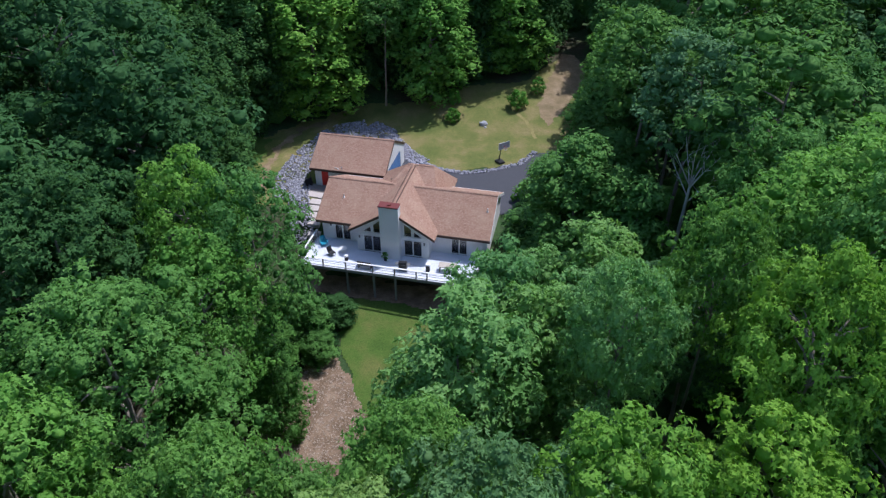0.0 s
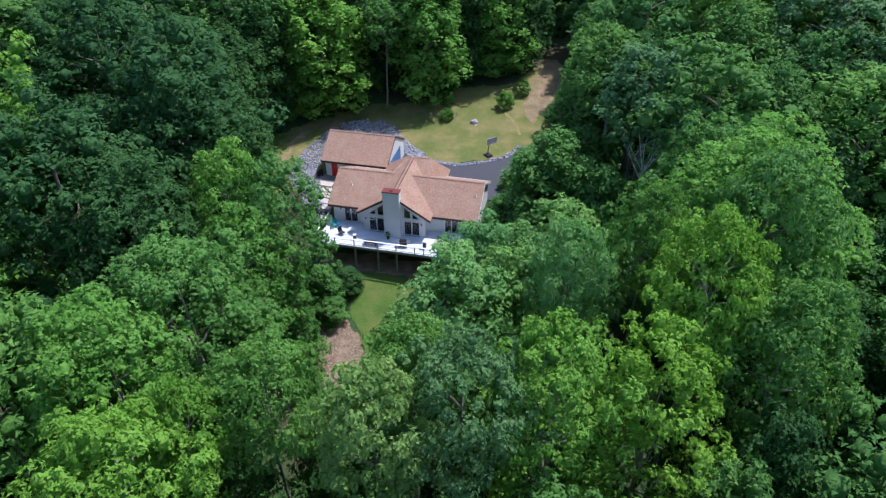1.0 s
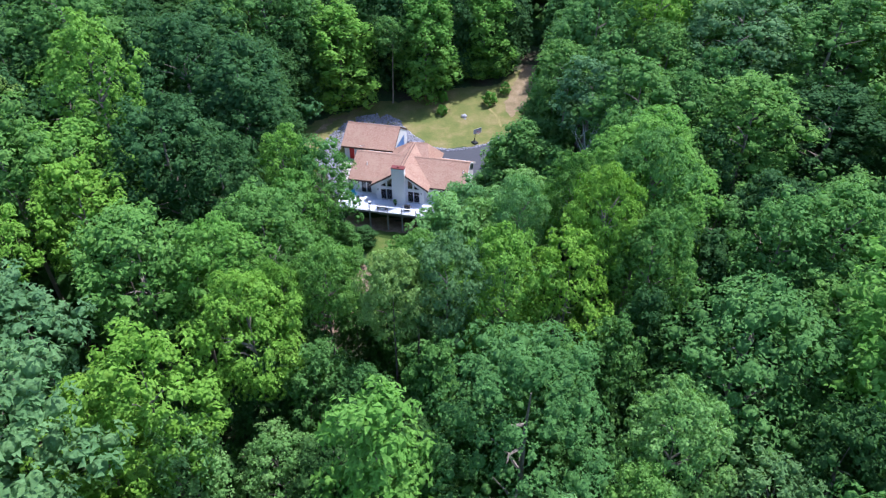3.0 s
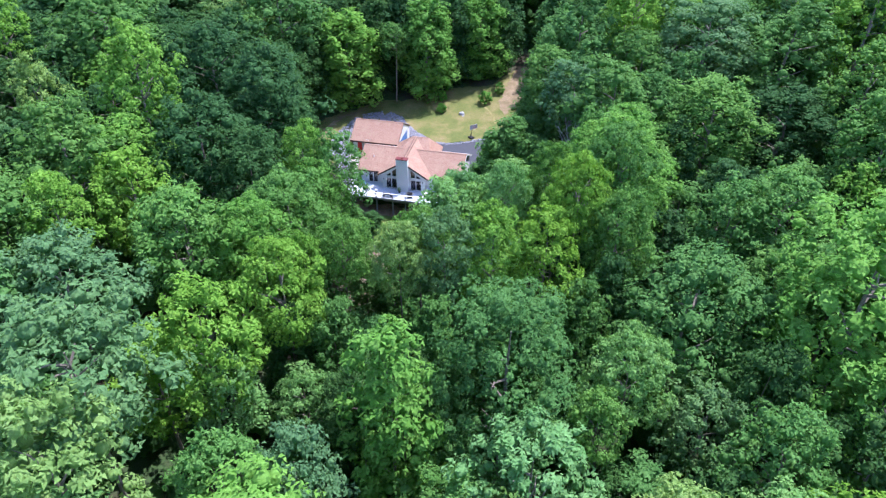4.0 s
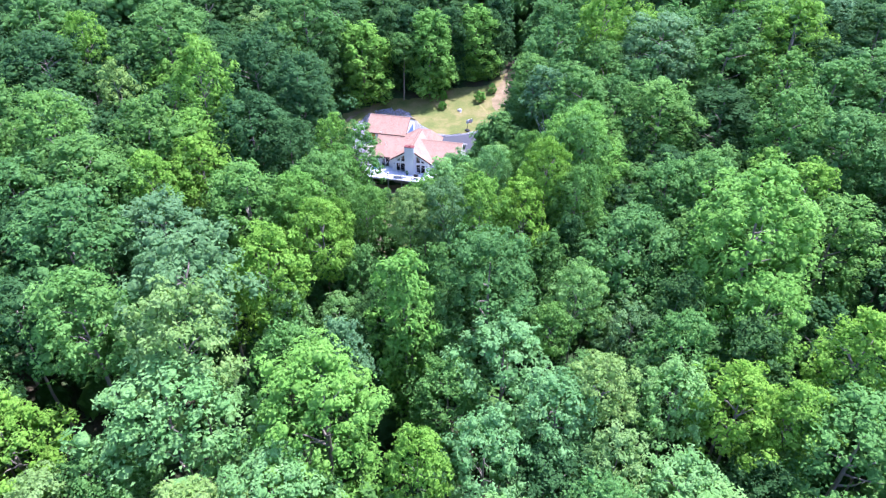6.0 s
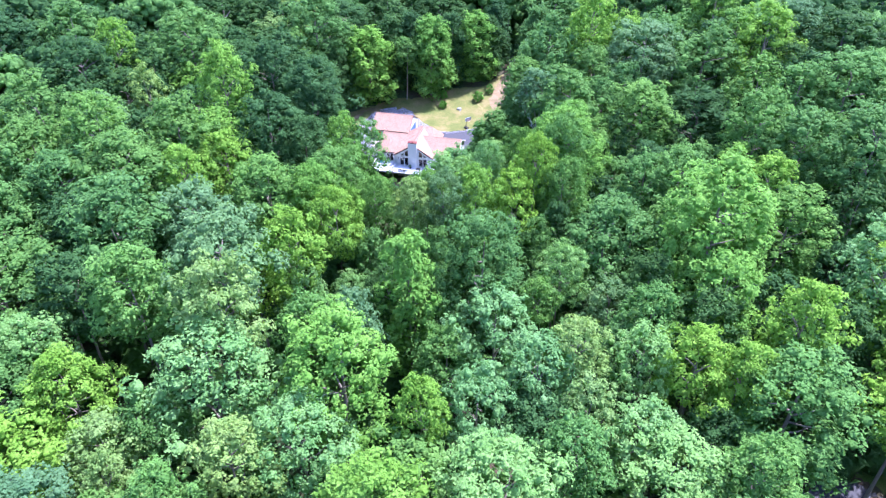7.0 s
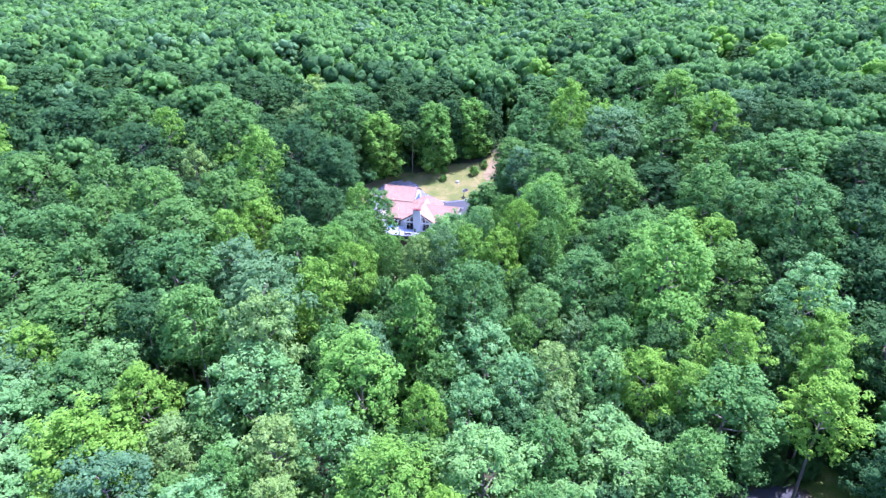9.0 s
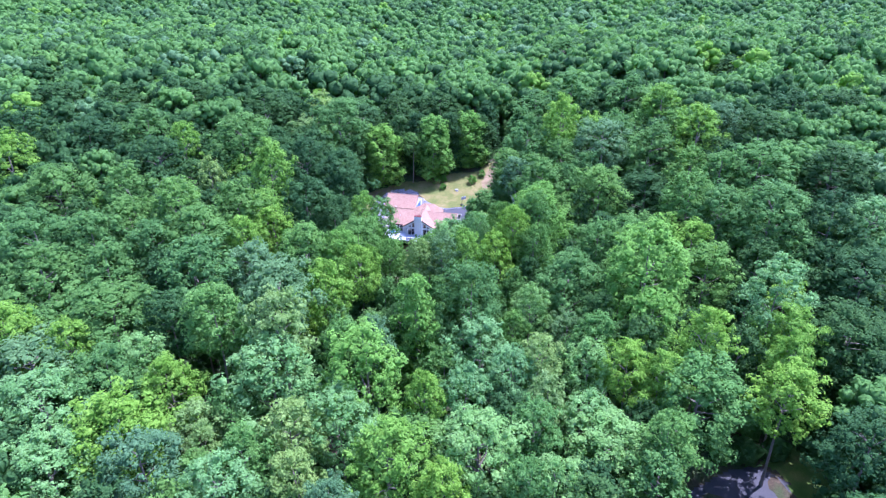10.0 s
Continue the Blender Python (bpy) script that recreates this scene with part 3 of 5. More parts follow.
tree("beech", -29.5, 79.0, 20.0, 4.8, deep=True)
tree("beech", -28.0, 87.0, 20.0, 4.8, deep=True)
tree("oak", -23.5, 94.0, 21.0, 5.0, deep=True)
tree("maple", -5.0, 22.5, 11.0, 3.2, deep=True)
tree("oak", -8.8, 24.0, 10.5, 3.0, deep=True)
tree("beech", -13.5, 15.5, 18.5, 3.6, deep=True)
tree("maple", 0.2, 8.4, 17.0, 3.8, deep=True)
tree("oak", -6.0, 7.0, 15.5, 3.6, deep=True)
tree("oak", -10.4, 9.0, 16.5, 3.8, deep=True)
tree("maple", 6.4, 9.6, 18.0, 3.8, deep=True)
tree("oak", 11.4, 9.0, 16.5, 3.8, deep=True)
tree("oak", 17.0, 11.5, 17.0, 4.0, deep=True)
tree("beech", -16.0, 9.5, 15.0, 3.8, deep=True)
tree("beech", 21.0, 15.0, 18.0, 3.6, deep=True)
tree("beech", -10.7, 51.9, -0.6, 1.7, deep=True)
tree("beech", -12.2, 49.6, -3.4, 1.4, deep=True)
tree("beech", 88.0, -6.0, 17.0, 6.0)
tree("beech", 82.0, -16.0, 15.0, 5.5, deep=True)
tree("beech", 76.0, -10.0, 15.0, 5.0, deep=True)
tree("maple", -22.0, 91.6, 8.5, 2.4, deep=True)
tree("oak", -0.8, 99.2, 8.5, 2.3, deep=True)
tree("maple", 4.2, 102.6, 9.0, 2.5, deep=True)
tree("oak", 8.8, 104.0, 9.5, 2.4, deep=True)
tree("maple", 12.6, 104.6, 8.0, 2.0, deep=True)
tree("oak", 25.2, 99.5, 8.0, 2.3, deep=True)
tree("maple", 20.8, 90.6, 7.0, 2.2, deep=True)
tree("maple", -29.0, 75.5, 8.0, 2.5, deep=True)
tree("oak", -29.4, 82.0, 8.5, 2.5, deep=True)
tree("hickory", -36.1, -35.4, 17.1, 3.7)
tree("basswood", -13.2, -50.5, 20.8, 3.2)
tree("tulip", 63.7, -18.1, 21.9, 4.4)
tree("maple", -17.0, -12.7, 21.5, 4.3)
tree("basswood", -10.9, -12.1, 21.0, 4.1)
tree("beech", -56.0, 7.1, 23.6, 5.3)
tree("beech", -25.0, 35.4, 23.6, 6.2)
tree("tulip", -38.4, 28.0, 24.4, 5.6)
tree("beech", -63.9, 33.3, 25.7, 5.2)
tree("beech", -108.2, 83.0, 26.8, 8.5)
tree("beech", -94.4, 92.1, 26.5, 8.5)
tree("tulip", 37.3, 85.8, 27.7, 7.8)
tree("maple", 92.6, 82.7, 30.3, 7.6)
tree("maple", 44.4, 25.2, 22.7, 5.9)
tree("maple", 38.0, 25.4, 21.5, 5.2)
tree("tulip", 57.8, 19.7, 24.3, 5.0)
tree("beech", 0.6, 118.9, 25.1, 8.0)
tree("beech", -15.4, 119.6, 25.0, 8.0)
tree("hickory", -42.2, 91.9, 25.6, 7.2)
tree("beech", -54.0, 81.7, 26.2, 6.9)
tree("beech", -25.9, 105.8, 25.1, 7.6)
tree("oak", 26.0, 77.2, 26.8, 7.0)
tree("oak", 65.4, 125.3, 27.7, 8.5)
tree("beech", 99.5, 136.0, 26.9, 8.5)
tree("beech", 136.8, 148.3, 25.9, 8.5)
tree("oak", 47.0, 136.7, 26.4, 8.5)
tree("oak", -89.8, 120.4, 25.4, 8.5)
tree("beech", -123.7, 137.5, 25.1, 8.5)
tree("oak", -147.8, 138.4, 24.9, 8.5)
tree("beech", -58.8, 135.0, 25.0, 8.5)

tree("oak", -78.3, 2.0, 27.3, 9.0)
tree("oak", -66.8, 4.6, 27.7, 7.4)
tree("oak", -61.8, -8.8, 25.8, 8.9)
tree("oak", -47.5, 3.2, 28.7, 6.9)
tree("basswood", -37.8, 8.5, 25.7, 6.5)
tree("basswood", -28.8, -7.9, 30.2, 7.1)
tree("maple", -39.4, -12.0, 27.7, 5.8)
tree("beech", -49.0, -10.1, 24.4, 5.1)
tree("hickory", -27.0, -16.4, 29.2, 5.6)
tree("tulip", -21.9, 1.6, 24.8, 5.4)
tree("tulip", -16.0, 9.6, 24.1, 5.1)
tree("ash", -20.3, 0.8, 16.2, 3.6)
tree("ash", -13.1, 2.2, 12.4, 4.0)
tree("tulip", -76.0, -15.5, 26.1, 6.1)
tree("tulip", -64.2, -17.9, 24.2, 4.5)
tree("basswood", -68.5, -22.2, 23.5, 8.2)
tree("ash", -51.2, -18.8, 21.8, 4.7)
tree("oak", -55.3, -23.6, 22.7, 7.0)
tree("ash", -62.5, -31.2, 22.9, 7.3)
tree("tulip", -45.1, -23.8, 20.8, 6.1)
tree("tulip", -48.1, -36.1, 24.3, 7.6)
tree("hickory", -38.7, -30.0, 16.1, 4.6)
tree("ash", -27.7, -21.9, 23.2, 9.0)
tree("walnut", -12.1, -21.1, 25.5, 8.0)
tree("tulip", -1.1, -27.8, 20.6, 3.4)
tree("ash", -15.0, -30.4, 19.4, 6.3)
tree("hickory", -22.1, -33.5, 19.9, 5.0)
tree("maple", -28.1, -39.9, 20.9, 4.1)
tree("basswood", -42.2, -42.8, 22.0, 6.4)
tree("ash", -55.8, -43.5, 21.6, 6.7)
tree("ash", -29.9, -46.1, 20.7, 5.7)
tree("hickory", -19.2, -44.8, 20.6, 4.0)
tree("tulip", -5.8, -40.7, 22.3, 7.3)
tree("oak", 7.3, -0.2, 24.9, 7.8)
tree("walnut", -3.4, -4.4, 25.2, 4.3, deep=True)
tree("ash", 19.5, -0.2, 20.1, 4.2)
tree("maple", 15.7, -5.0, 17.1, 2.9)
tree("oak", 29.1, 9.7, 22.3, 7.8)
tree("basswood", 26.7, -3.2, 15.5, 3.9)
tree("maple", 30.9, -9.6, 19.9, 4.4)
tree("ash", 28.0, -17.0, 18.9, 4.4)
tree("walnut", 43.8, 5.4, 31.7, 9.0)
tree("walnut", 42.1, -4.9, 21.9, 6.0)
tree("beech", 39.4, -9.8, 18.6, 5.0)
tree("beech", 33.1, -1.2, 18.8, 4.2)
tree("maple", 58.3, 10.7, 23.1, 7.2)
tree("ash", 66.9, -2.6, 27.4, 6.2)
tree("tulip", 49.7, -13.9, 24.2, 5.6)
tree("tulip", 66.9, -10.9, 21.9, 5.6)
tree("tulip", 60.5, -25.6, 20.4, 6.2)
tree("beech", 58.4, -10.6, 17.1, 5.5)
tree("tulip", 34.8, -18.5, 19.9, 5.4)
tree("tulip", 40.3, -20.1, 19.4, 4.2)
tree("maple", 46.4, -23.4, 19.9, 8.8)
tree("ash", 9.0, -10.6, 19.1, 6.0)
tree("ash", 14.0, -19.7, 19.4, 4.7)
tree("hickory", 19.2, -17.7, 20.7, 3.8)
tree("hickory", 19.2, -26.0, 18.8, 4.4)
tree("ash", 5.9, -25.3, 19.7, 4.7)
tree("ash", 7.8, -37.6, 20.9, 7.1)
tree("maple", 16.7, -32.0, 18.5, 4.6)
tree("ash", 26.5, -27.1, 15.3, 5.1)
tree("ash", 28.6, -32.3, 14.7, 7.8)
tree("maple", 14.5, -44.2, 18.0, 3.4)
tree("tulip", 2.2, -45.8, 20.0, 4.2)
tree("beech", 77.9, -10.6, 21.5, 9.0)
tree("beech", 88.4, 4.6, 24.5, 9.0)
tree("beech", 68.2, -37.2, 20.4, 7.0)
tree("beech", 99.1, 42.3, 34.0, 9.0)
tree("ash", 18.7, -43.2, 17.8, 3.9)
tree("maple", 37.9, -34.1, 18.3, 5.0)
tree("beech", -97.0, 67.1, 34.3, 9.0)
tree("oak", -84.1, 73.8, 34.5, 9.0)
tree("tulip", -111.8, 51.0, 35.3, 8.2)
tree("oak", -93.3, 38.0, 31.4, 9.0)
tree("oak", -75.1, 36.6, 31.1, 6.4)
tree("maple", -59.2, 25.8, 32.5, 5.6)
tree("hickory", -58.5, 48.2, 29.2, 3.8)
tree("oak", -47.0, 31.0, 29.2, 6.5)
tree("tulip", -42.0, 46.6, 34.3, 5.8)
tree("walnut", -42.5, 37.2, 24.7, 7.1)
tree("beech", -31.9, 38.3, 27.9, 7.9)
tree("beech", -25.9, 52.0, 29.5, 7.3)
tree("oak", -54.9, 67.8, 34.2, 8.6)
tree("beech", -81.4, 103.9, 34.0, 9.0)
tree("oak", -52.1, 17.5, 29.5, 8.1)
tree("tulip", -42.5, 18.3, 26.3, 4.1)
tree("oak", -68.9, 22.5, 29.7, 6.6)
tree("oak", -86.4, 14.5, 30.4, 8.2)
tree("oak", -74.2, 15.5, 29.7, 7.3)
tree("oak", -60.8, 14.0, 27.9, 5.9)
tree("maple", -29.1, 18.6, 24.5, 6.0)
tree("beech", -119.1, 74.1, 35.1, 9.0)
tree("beech", -73.6, 53.2, 32.9, 8.3)
tree("beech", -105.4, 103.1, 33.8, 9.0)
tree("beech", -125.2, 101.7, 34.5, 9.0)
tree("beech", -36.4, 60.4, 29.9, 7.5)
tree("beech", -54.8, 94.2, 34.0, 9.0)
tree("oak", -31.1, 90.3, 32.3, 8.5)
tree("tulip", -70.0, 63.1, 33.3, 4.9)
tree("tulip", 36.1, 75.8, 37.0, 6.4)
tree("oak", 43.6, 106.9, 35.4, 8.7)
tree("basswood", 46.5, 68.3, 32.1, 9.0)
tree("oak", 59.7, 64.0, 32.3, 8.4)
tree("tulip", 67.6, 86.2, 36.8, 6.2)
tree("tulip", 72.1, 65.4, 37.0, 7.5)
tree("maple", 42.6, 49.0, 25.6, 8.1)
tree("beech", 55.4, 51.5, 23.0, 8.4)
tree("maple", 61.4, 35.7, 29.3, 6.8)
tree("maple", 81.6, 45.3, 33.3, 9.0)
tree("oak", 75.9, 23.1, 31.8, 8.4)
tree("oak", 66.7, 28.1, 29.6, 6.8)
# Most right-edge trees here are dark beech, standing for a shadow over them.
tree("beech", 89.6, 64.8, 35.9, 8.3)
tree("basswood", 80.5, 71.9, 35.4, 7.1)
tree("beech", 88.0, 21.3, 30.5, 8.6)
tree("beech", 121.4, 84.7, 36.1, 9.0)
tree("beech", 104.4, 80.9, 36.5, 9.0)
tree("ash", 96.9, 20.3, 29.8, 6.9)
tree("maple", 176.7, 166.9, 23.0, 9.0)
tree("beech", 181.2, 220.5, 22.4, 9.0)
tree("oak", 60.3, 99.0, 36.6, 8.1)
tree("beech", 88.5, 129.1, 31.0, 9.0)
tree("beech", 110.5, 144.6, 31.1, 9.0)
tree("oak", 26.3, 73.3, 31.6, 7.4)
tree("oak", 53.2, 179.4, 31.0, 9.0)
tree("walnut", 24.2, 32.3, 27.2, 8.2)
tree("maple", 15.8, 30.2, 24.0, 3.3)
tree("maple", 23.4, 28.0, 27.7, 4.6)
tree("tulip", 17.8, 23.0, 26.4, 4.3)
tree("tulip", 13.2, 16.3, 23.0, 4.6)
tree("tulip", 6.9, 15.2, 24.3, 4.8)
tree("basswood", 1.6, 14.2, 24.3, 4.0)
tree("hickory", -3.4, 12.8, 23.4, 3.4)
tree("maple", -1.4, 17.8, 21.9, 3.8)
tree("maple", -18.3, 26.0, 22.1, 6.7)
tree("walnut", -20.7, 18.7, 22.9, 5.4)
tree("tulip", -14.1, 13.6, 21.8, 2.8)
tree("maple", -9.8, 16.1, 21.8, 3.7)
tree("ash", 9.6, 26.6, 23.1, 3.0)
tree("oak", 27.7, 51.8, 26.6, 6.4)
tree("maple", 22.7, 20.0, 23.5, 4.4)


def dead_tree(m):
    """A dead crown of bare, bleached limbs that fork twice."""
    rng = random.Random(8)
    ob = thing("dead_tree", m, "dead tree with bare bleached grey branches", "dead tree")
    bm = bmesh.new()
    tube(bm, (0, 0, -0.3), (0.2, 0.1, 17.0), 0.26, 0.12, 7)
    part("trunk", bm, BLEACHED, ob)
    for k in range(9):
        bm = bmesh.new()
        a, h = k * 2.4, 15.0 + 0.75 * k
        root = Vector((0.15, 0.08, min(h, 16.8)))
        tip = root + Vector((2.0 * math.cos(a), 2.0 * math.sin(a), 2.6 + 0.2 * k))
        tube(bm, root, tip, 0.07, 0.03, 5)
        for j in range(4):
            fork = root.lerp(tip, 0.45 + 0.17 * j)
            end = fork + Vector((rng.uniform(-1.2, 1.2), rng.uniform(-1.2, 1.2), rng.uniform(0.5, 1.6)))
            tube(bm, fork, end, 0.03, 0.01, 4)
        part("branch", bm, BLEACHED, ob)
    return ob


dead_tree(pose(21.4, 51.0, land(21.4, 51.0), 0, 0, 0))

# the rest of the wood: a jittered grid that keeps clear of the open ground and of the trees above
CLEARING = [Vector(p) for p in ((-25, 62), (-26, 84), (-20, 91), (-9, 95), (-2, 97.5), (5, 101), (13, 103), (17, 118), (25, 118), (21, 100), (15, 84), (15, 70), (11, 58), (0, 56),
                                (0, 50), (-2, 40), (-6, 33), (-9, 29), (-16, 29), (-15, 38), (-12, 48), (-16, 58))]
ROADSIDE = [Vector(p) for p in ((46, -30), (55, -26), (62, -22), (68, -21), (70, -27), (63, -33), (54, -46), (44, -46))]


def within(x, y, poly):
    hit = False
    for a, b in zip(poly, poly[1:] + poly[:1]):
        if (a.y > y) != (b.y > y) and x < (b.x - a.x) * (y - a.y) / (b.y - a.y) + a.x:
            hit = not hit
    return hit


def free(x, y, r):
    if -21 < x < 17 and 22 < y < 62:
        return False
    for poly in (CLEARING, ROADSIDE):
        if within(x, y, poly) or any(within(x + 0.85 * r * math.cos(k * 0.785), y + 0.85 * r * math.sin(k * 0.785), poly) for k in range(8)):
            return False
    return True


def wood_top(x, y):
    return land(x, y) + 27.0 - 3.5 * smooth((y - 60) / 60)


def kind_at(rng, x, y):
    """What grows where: dark beech and oak put shade in the hollows and haze in the distance into the leaf colour;
    brighter mixed growth near the road.
    """
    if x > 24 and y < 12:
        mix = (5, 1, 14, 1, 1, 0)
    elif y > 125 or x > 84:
        # Dark mix in place of distant haze and a shadow over the right edge.
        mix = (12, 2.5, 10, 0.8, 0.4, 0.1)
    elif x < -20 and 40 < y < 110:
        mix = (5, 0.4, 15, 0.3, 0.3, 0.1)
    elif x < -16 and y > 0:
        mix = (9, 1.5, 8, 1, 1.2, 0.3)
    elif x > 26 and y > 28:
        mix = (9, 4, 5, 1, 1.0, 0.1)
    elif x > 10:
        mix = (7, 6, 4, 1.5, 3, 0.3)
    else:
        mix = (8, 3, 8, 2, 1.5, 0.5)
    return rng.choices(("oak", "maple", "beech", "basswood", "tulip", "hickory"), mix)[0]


def forest():
    rng = random.Random(11)
    near = []
    y = -80.0
    j = 0
    while y < 490:
        step = 7.8 + 2.4 * smooth((y - 70) / 60)
        half = 56 + max(0, y + 113) * 0.71
        for i in range(-int(half / step), int(half / step) + 1):
            px, py = i * step + (j % 2) * step / 2 + rng.uniform(-0.3, 0.3) * step, y + rng.uniform(-0.3, 0.3) * step
            r = rng.uniform(0.52, 0.80) * step
            top = wood_top(px, py) + (rng.uniform(-7, -2.5) if py < 60 else rng.uniform(-4.5, 0.5) if py < 125 else rng.uniform(-2.5, 2.0))
            if not free(px, py, r):
                continue
            if py < 160 and any((px - a) ** 2 + (py - b) ** 2 < (0.52 * (r + c)) ** 2 for a, b, c in PLANTED):
                continue
            near.append((math.hypot(px, max(0, py - 20) * 0.8 if py > 20 else (20 - py) * 0.9), kind_at(rng, px, py), px, py, top, r))
        y += step
        j += 1
    near = sorted(n for n in near if math.hypot(n[2] + 4.6, 0.6 * (n[3] + 13)) > 0.85 * n[5] + 2.2)
    rng = random.Random(12)
    for j in range(10):
        for i in range(-10, 11):
            px, py = i * 7.8 + (j % 2) * 3.9 + rng.uniform(-2.2, 2.2), -88 - j * 7.8 + rng.uniform(-2.2, 2.2)
            near.append((999, rng.choice(("oak", "maple", "beech", "tulip")), px, py, wood_top(px, py) + rng.uniform(-3, 2.0), rng.uniform(4.4, 6.4)))
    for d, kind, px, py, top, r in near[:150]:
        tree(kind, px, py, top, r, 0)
    return near[150:]


REST = forest()


def far_woods(rows):
    """The endless rest of the wood, crown by crown, coarser with distance, as one mesh."""
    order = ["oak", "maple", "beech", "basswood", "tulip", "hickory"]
    looks = {}
    for kind in order:
        aspect, size, spire = KINDS[kind][:3]
        for level, boughs, leaves, leaf, swell in ((0, 36, 360, 0.098, 1.08), (1, 22, 110, 0.138, 1.36), (2, 14, 36, 0.19, 1.66)):
            looks[kind, level] = crown_arrays(900 + level * 10 + order.index(kind), boughs, leaves, leaf, aspect * 0.9, size * swell, spire * 0.5, 3, 0.7, 0.95)
    rng = np.random.default_rng(5)
    cos, lps, sts, slots, nv, nl = [], [], [], [], 0, 0
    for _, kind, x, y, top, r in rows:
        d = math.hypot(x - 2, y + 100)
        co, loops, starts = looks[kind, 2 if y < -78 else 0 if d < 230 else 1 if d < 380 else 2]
        a = rng.uniform(0, 6.28)
        c, s = math.cos(a) * r, math.sin(a) * r
        p = np.stack([co[:, 0] * c - co[:, 1] * s + x, co[:, 0] * s + co[:, 1] * c + y, co[:, 2] * r * rng.uniform(0.95, 1.25)], 1)
        p[:, 2] += top - p[:, 2].max()
        foot = land(x, y) - 0.2
        stem = np.array([(x + 0.3 * math.cos(k * 2.094), y + 0.3 * math.sin(k * 2.094), h) for h in (foot, top - r) for k in range(3)])
        q = np.array([0, 1, 4, 3, 1, 2, 5, 4, 2, 0, 3, 5])
        cos += [p, stem]
        lps += [loops + nv, q + nv + len(p)]
        sts += [starts + nl, np.array([0, 4, 8]) + nl + len(loops)]
        slots += [np.full(len(starts), order.index(kind)), np.full(3, 6)]
        nv += len(p) + 6
        nl += len(loops) + 12
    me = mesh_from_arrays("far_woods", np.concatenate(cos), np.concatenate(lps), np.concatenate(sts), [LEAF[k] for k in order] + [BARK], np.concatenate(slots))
    me.polygons.foreach_set("use_smooth", np.ones(len(me.polygons), dtype=bool))
    return tagged(new("far_woods", me), "dense mixed green broadleaf woods reaching the distance", "woods", kind="stuff")


far_woods(REST)


def undergrowth():
    """Saplings and low bushes under the big trees, as one mesh; added to hide the floor, dark leaves putting shade in
    the gaps.
    """
    rng = random.Random(23)
    shapes = [dome_arrays(960 + k, 2, 12, 44, 0.22, 1.1, 0.1) for k in range(4)]
    cos, lps, sts, slots, nv, nl = [], [], [], [], 0, 0
    for j in range(38):
        for i in range(-17, 18):
            x, y = i * 6.0 + (j % 2) * 3 + rng.uniform(-2, 2), -78 + j * 6.0 + rng.uniform(-2, 2)
            r, high = rng.uniform(2.4, 3.8), rng.uniform(3.5, 8.0)
            if abs(x) > 50 + 0.66 * max(0, y + 80) or not free(x, y, r):
                continue
            co, loops, starts = shapes[rng.randrange(4)]
            a = rng.uniform(0, 6.28)
            c, s = math.cos(a) * r, math.sin(a) * r
            p = np.stack([co[:, 0] * c - co[:, 1] * s + x, co[:, 0] * s + co[:, 1] * c + y, co[:, 2] * high * 0.55], 1)
            p[:, 2] += land(x, y) - 0.4 - p[:, 2].min()
            cos.append(p)
            lps.append(loops + nv)
            sts.append(starts + nl)
            slots.append(np.full(len(starts), rng.choice((0, 0, 1))))
            nv, nl = nv + len(p), nl + len(loops)
    me = mesh_from_arrays("undergrowth", np.concatenate(cos), np.concatenate(lps), np.concatenate(sts), [LEAF["beech"], LEAF["oak"]], np.concatenate(slots))
    me.polygons.foreach_set("use_smooth", np.ones(len(me.polygons), dtype=bool))
    return tagged(new("undergrowth", me), "dark green saplings and bushes added to shade the gaps", "undergrowth", kind="stuff")


undergrowth()


# ---- house ----
AT_HOUSE = pose(HOUSE_X, HOUSE_Y, 0, 0, 0, HOUSE_TURN)
house = thing("house", AT_HOUSE, "cream stucco house with brown shingle roof and tall chimney", "house")
RIDGE_U, GABLE_TOP, GABLE_SLOPE = 0.1, 5.75, 0.634


def rake(u):
    return GABLE_TOP - GABLE_SLOPE * abs(u - RIDGE_U)


def roof_plane(points, parent, thick=0.2):
    return part("roof", slab(points, thick), SHINGLE, parent, "brown asphalt shingles")


def fascia(a, b, parent, drop=0.30, out=0.03, lift=0.012, material=BROWN, label="dark brown fascia board"):
    """A dark board along an eave or rake from a to b, just proud of the roof's edge."""
    a, b = Vector(a), Vector(b)
    side = Vector((b.y - a.y, a.x - b.x, 0)).normalized() * out
    bm = bmesh.new()
    ring = []
    for p in (a, b):
        ring.append([bm.verts.new(p + q) for q in (side * 0.08 + Vector((0, 0, lift)), side + Vector((0, 0, lift)), side + Vector((0, 0, -drop)), side * 0.08 + Vector((0, 0, -drop)))])
    for k in range(4):
        j = (k + 1) % 4
        bm.faces.new((ring[0][k], ring[0][j], ring[1][j], ring[1][k]))
    bm.faces.new(ring[0][::-1])
    bm.faces.new(ring[1])
    return part("fascia", bm, material, parent, label)


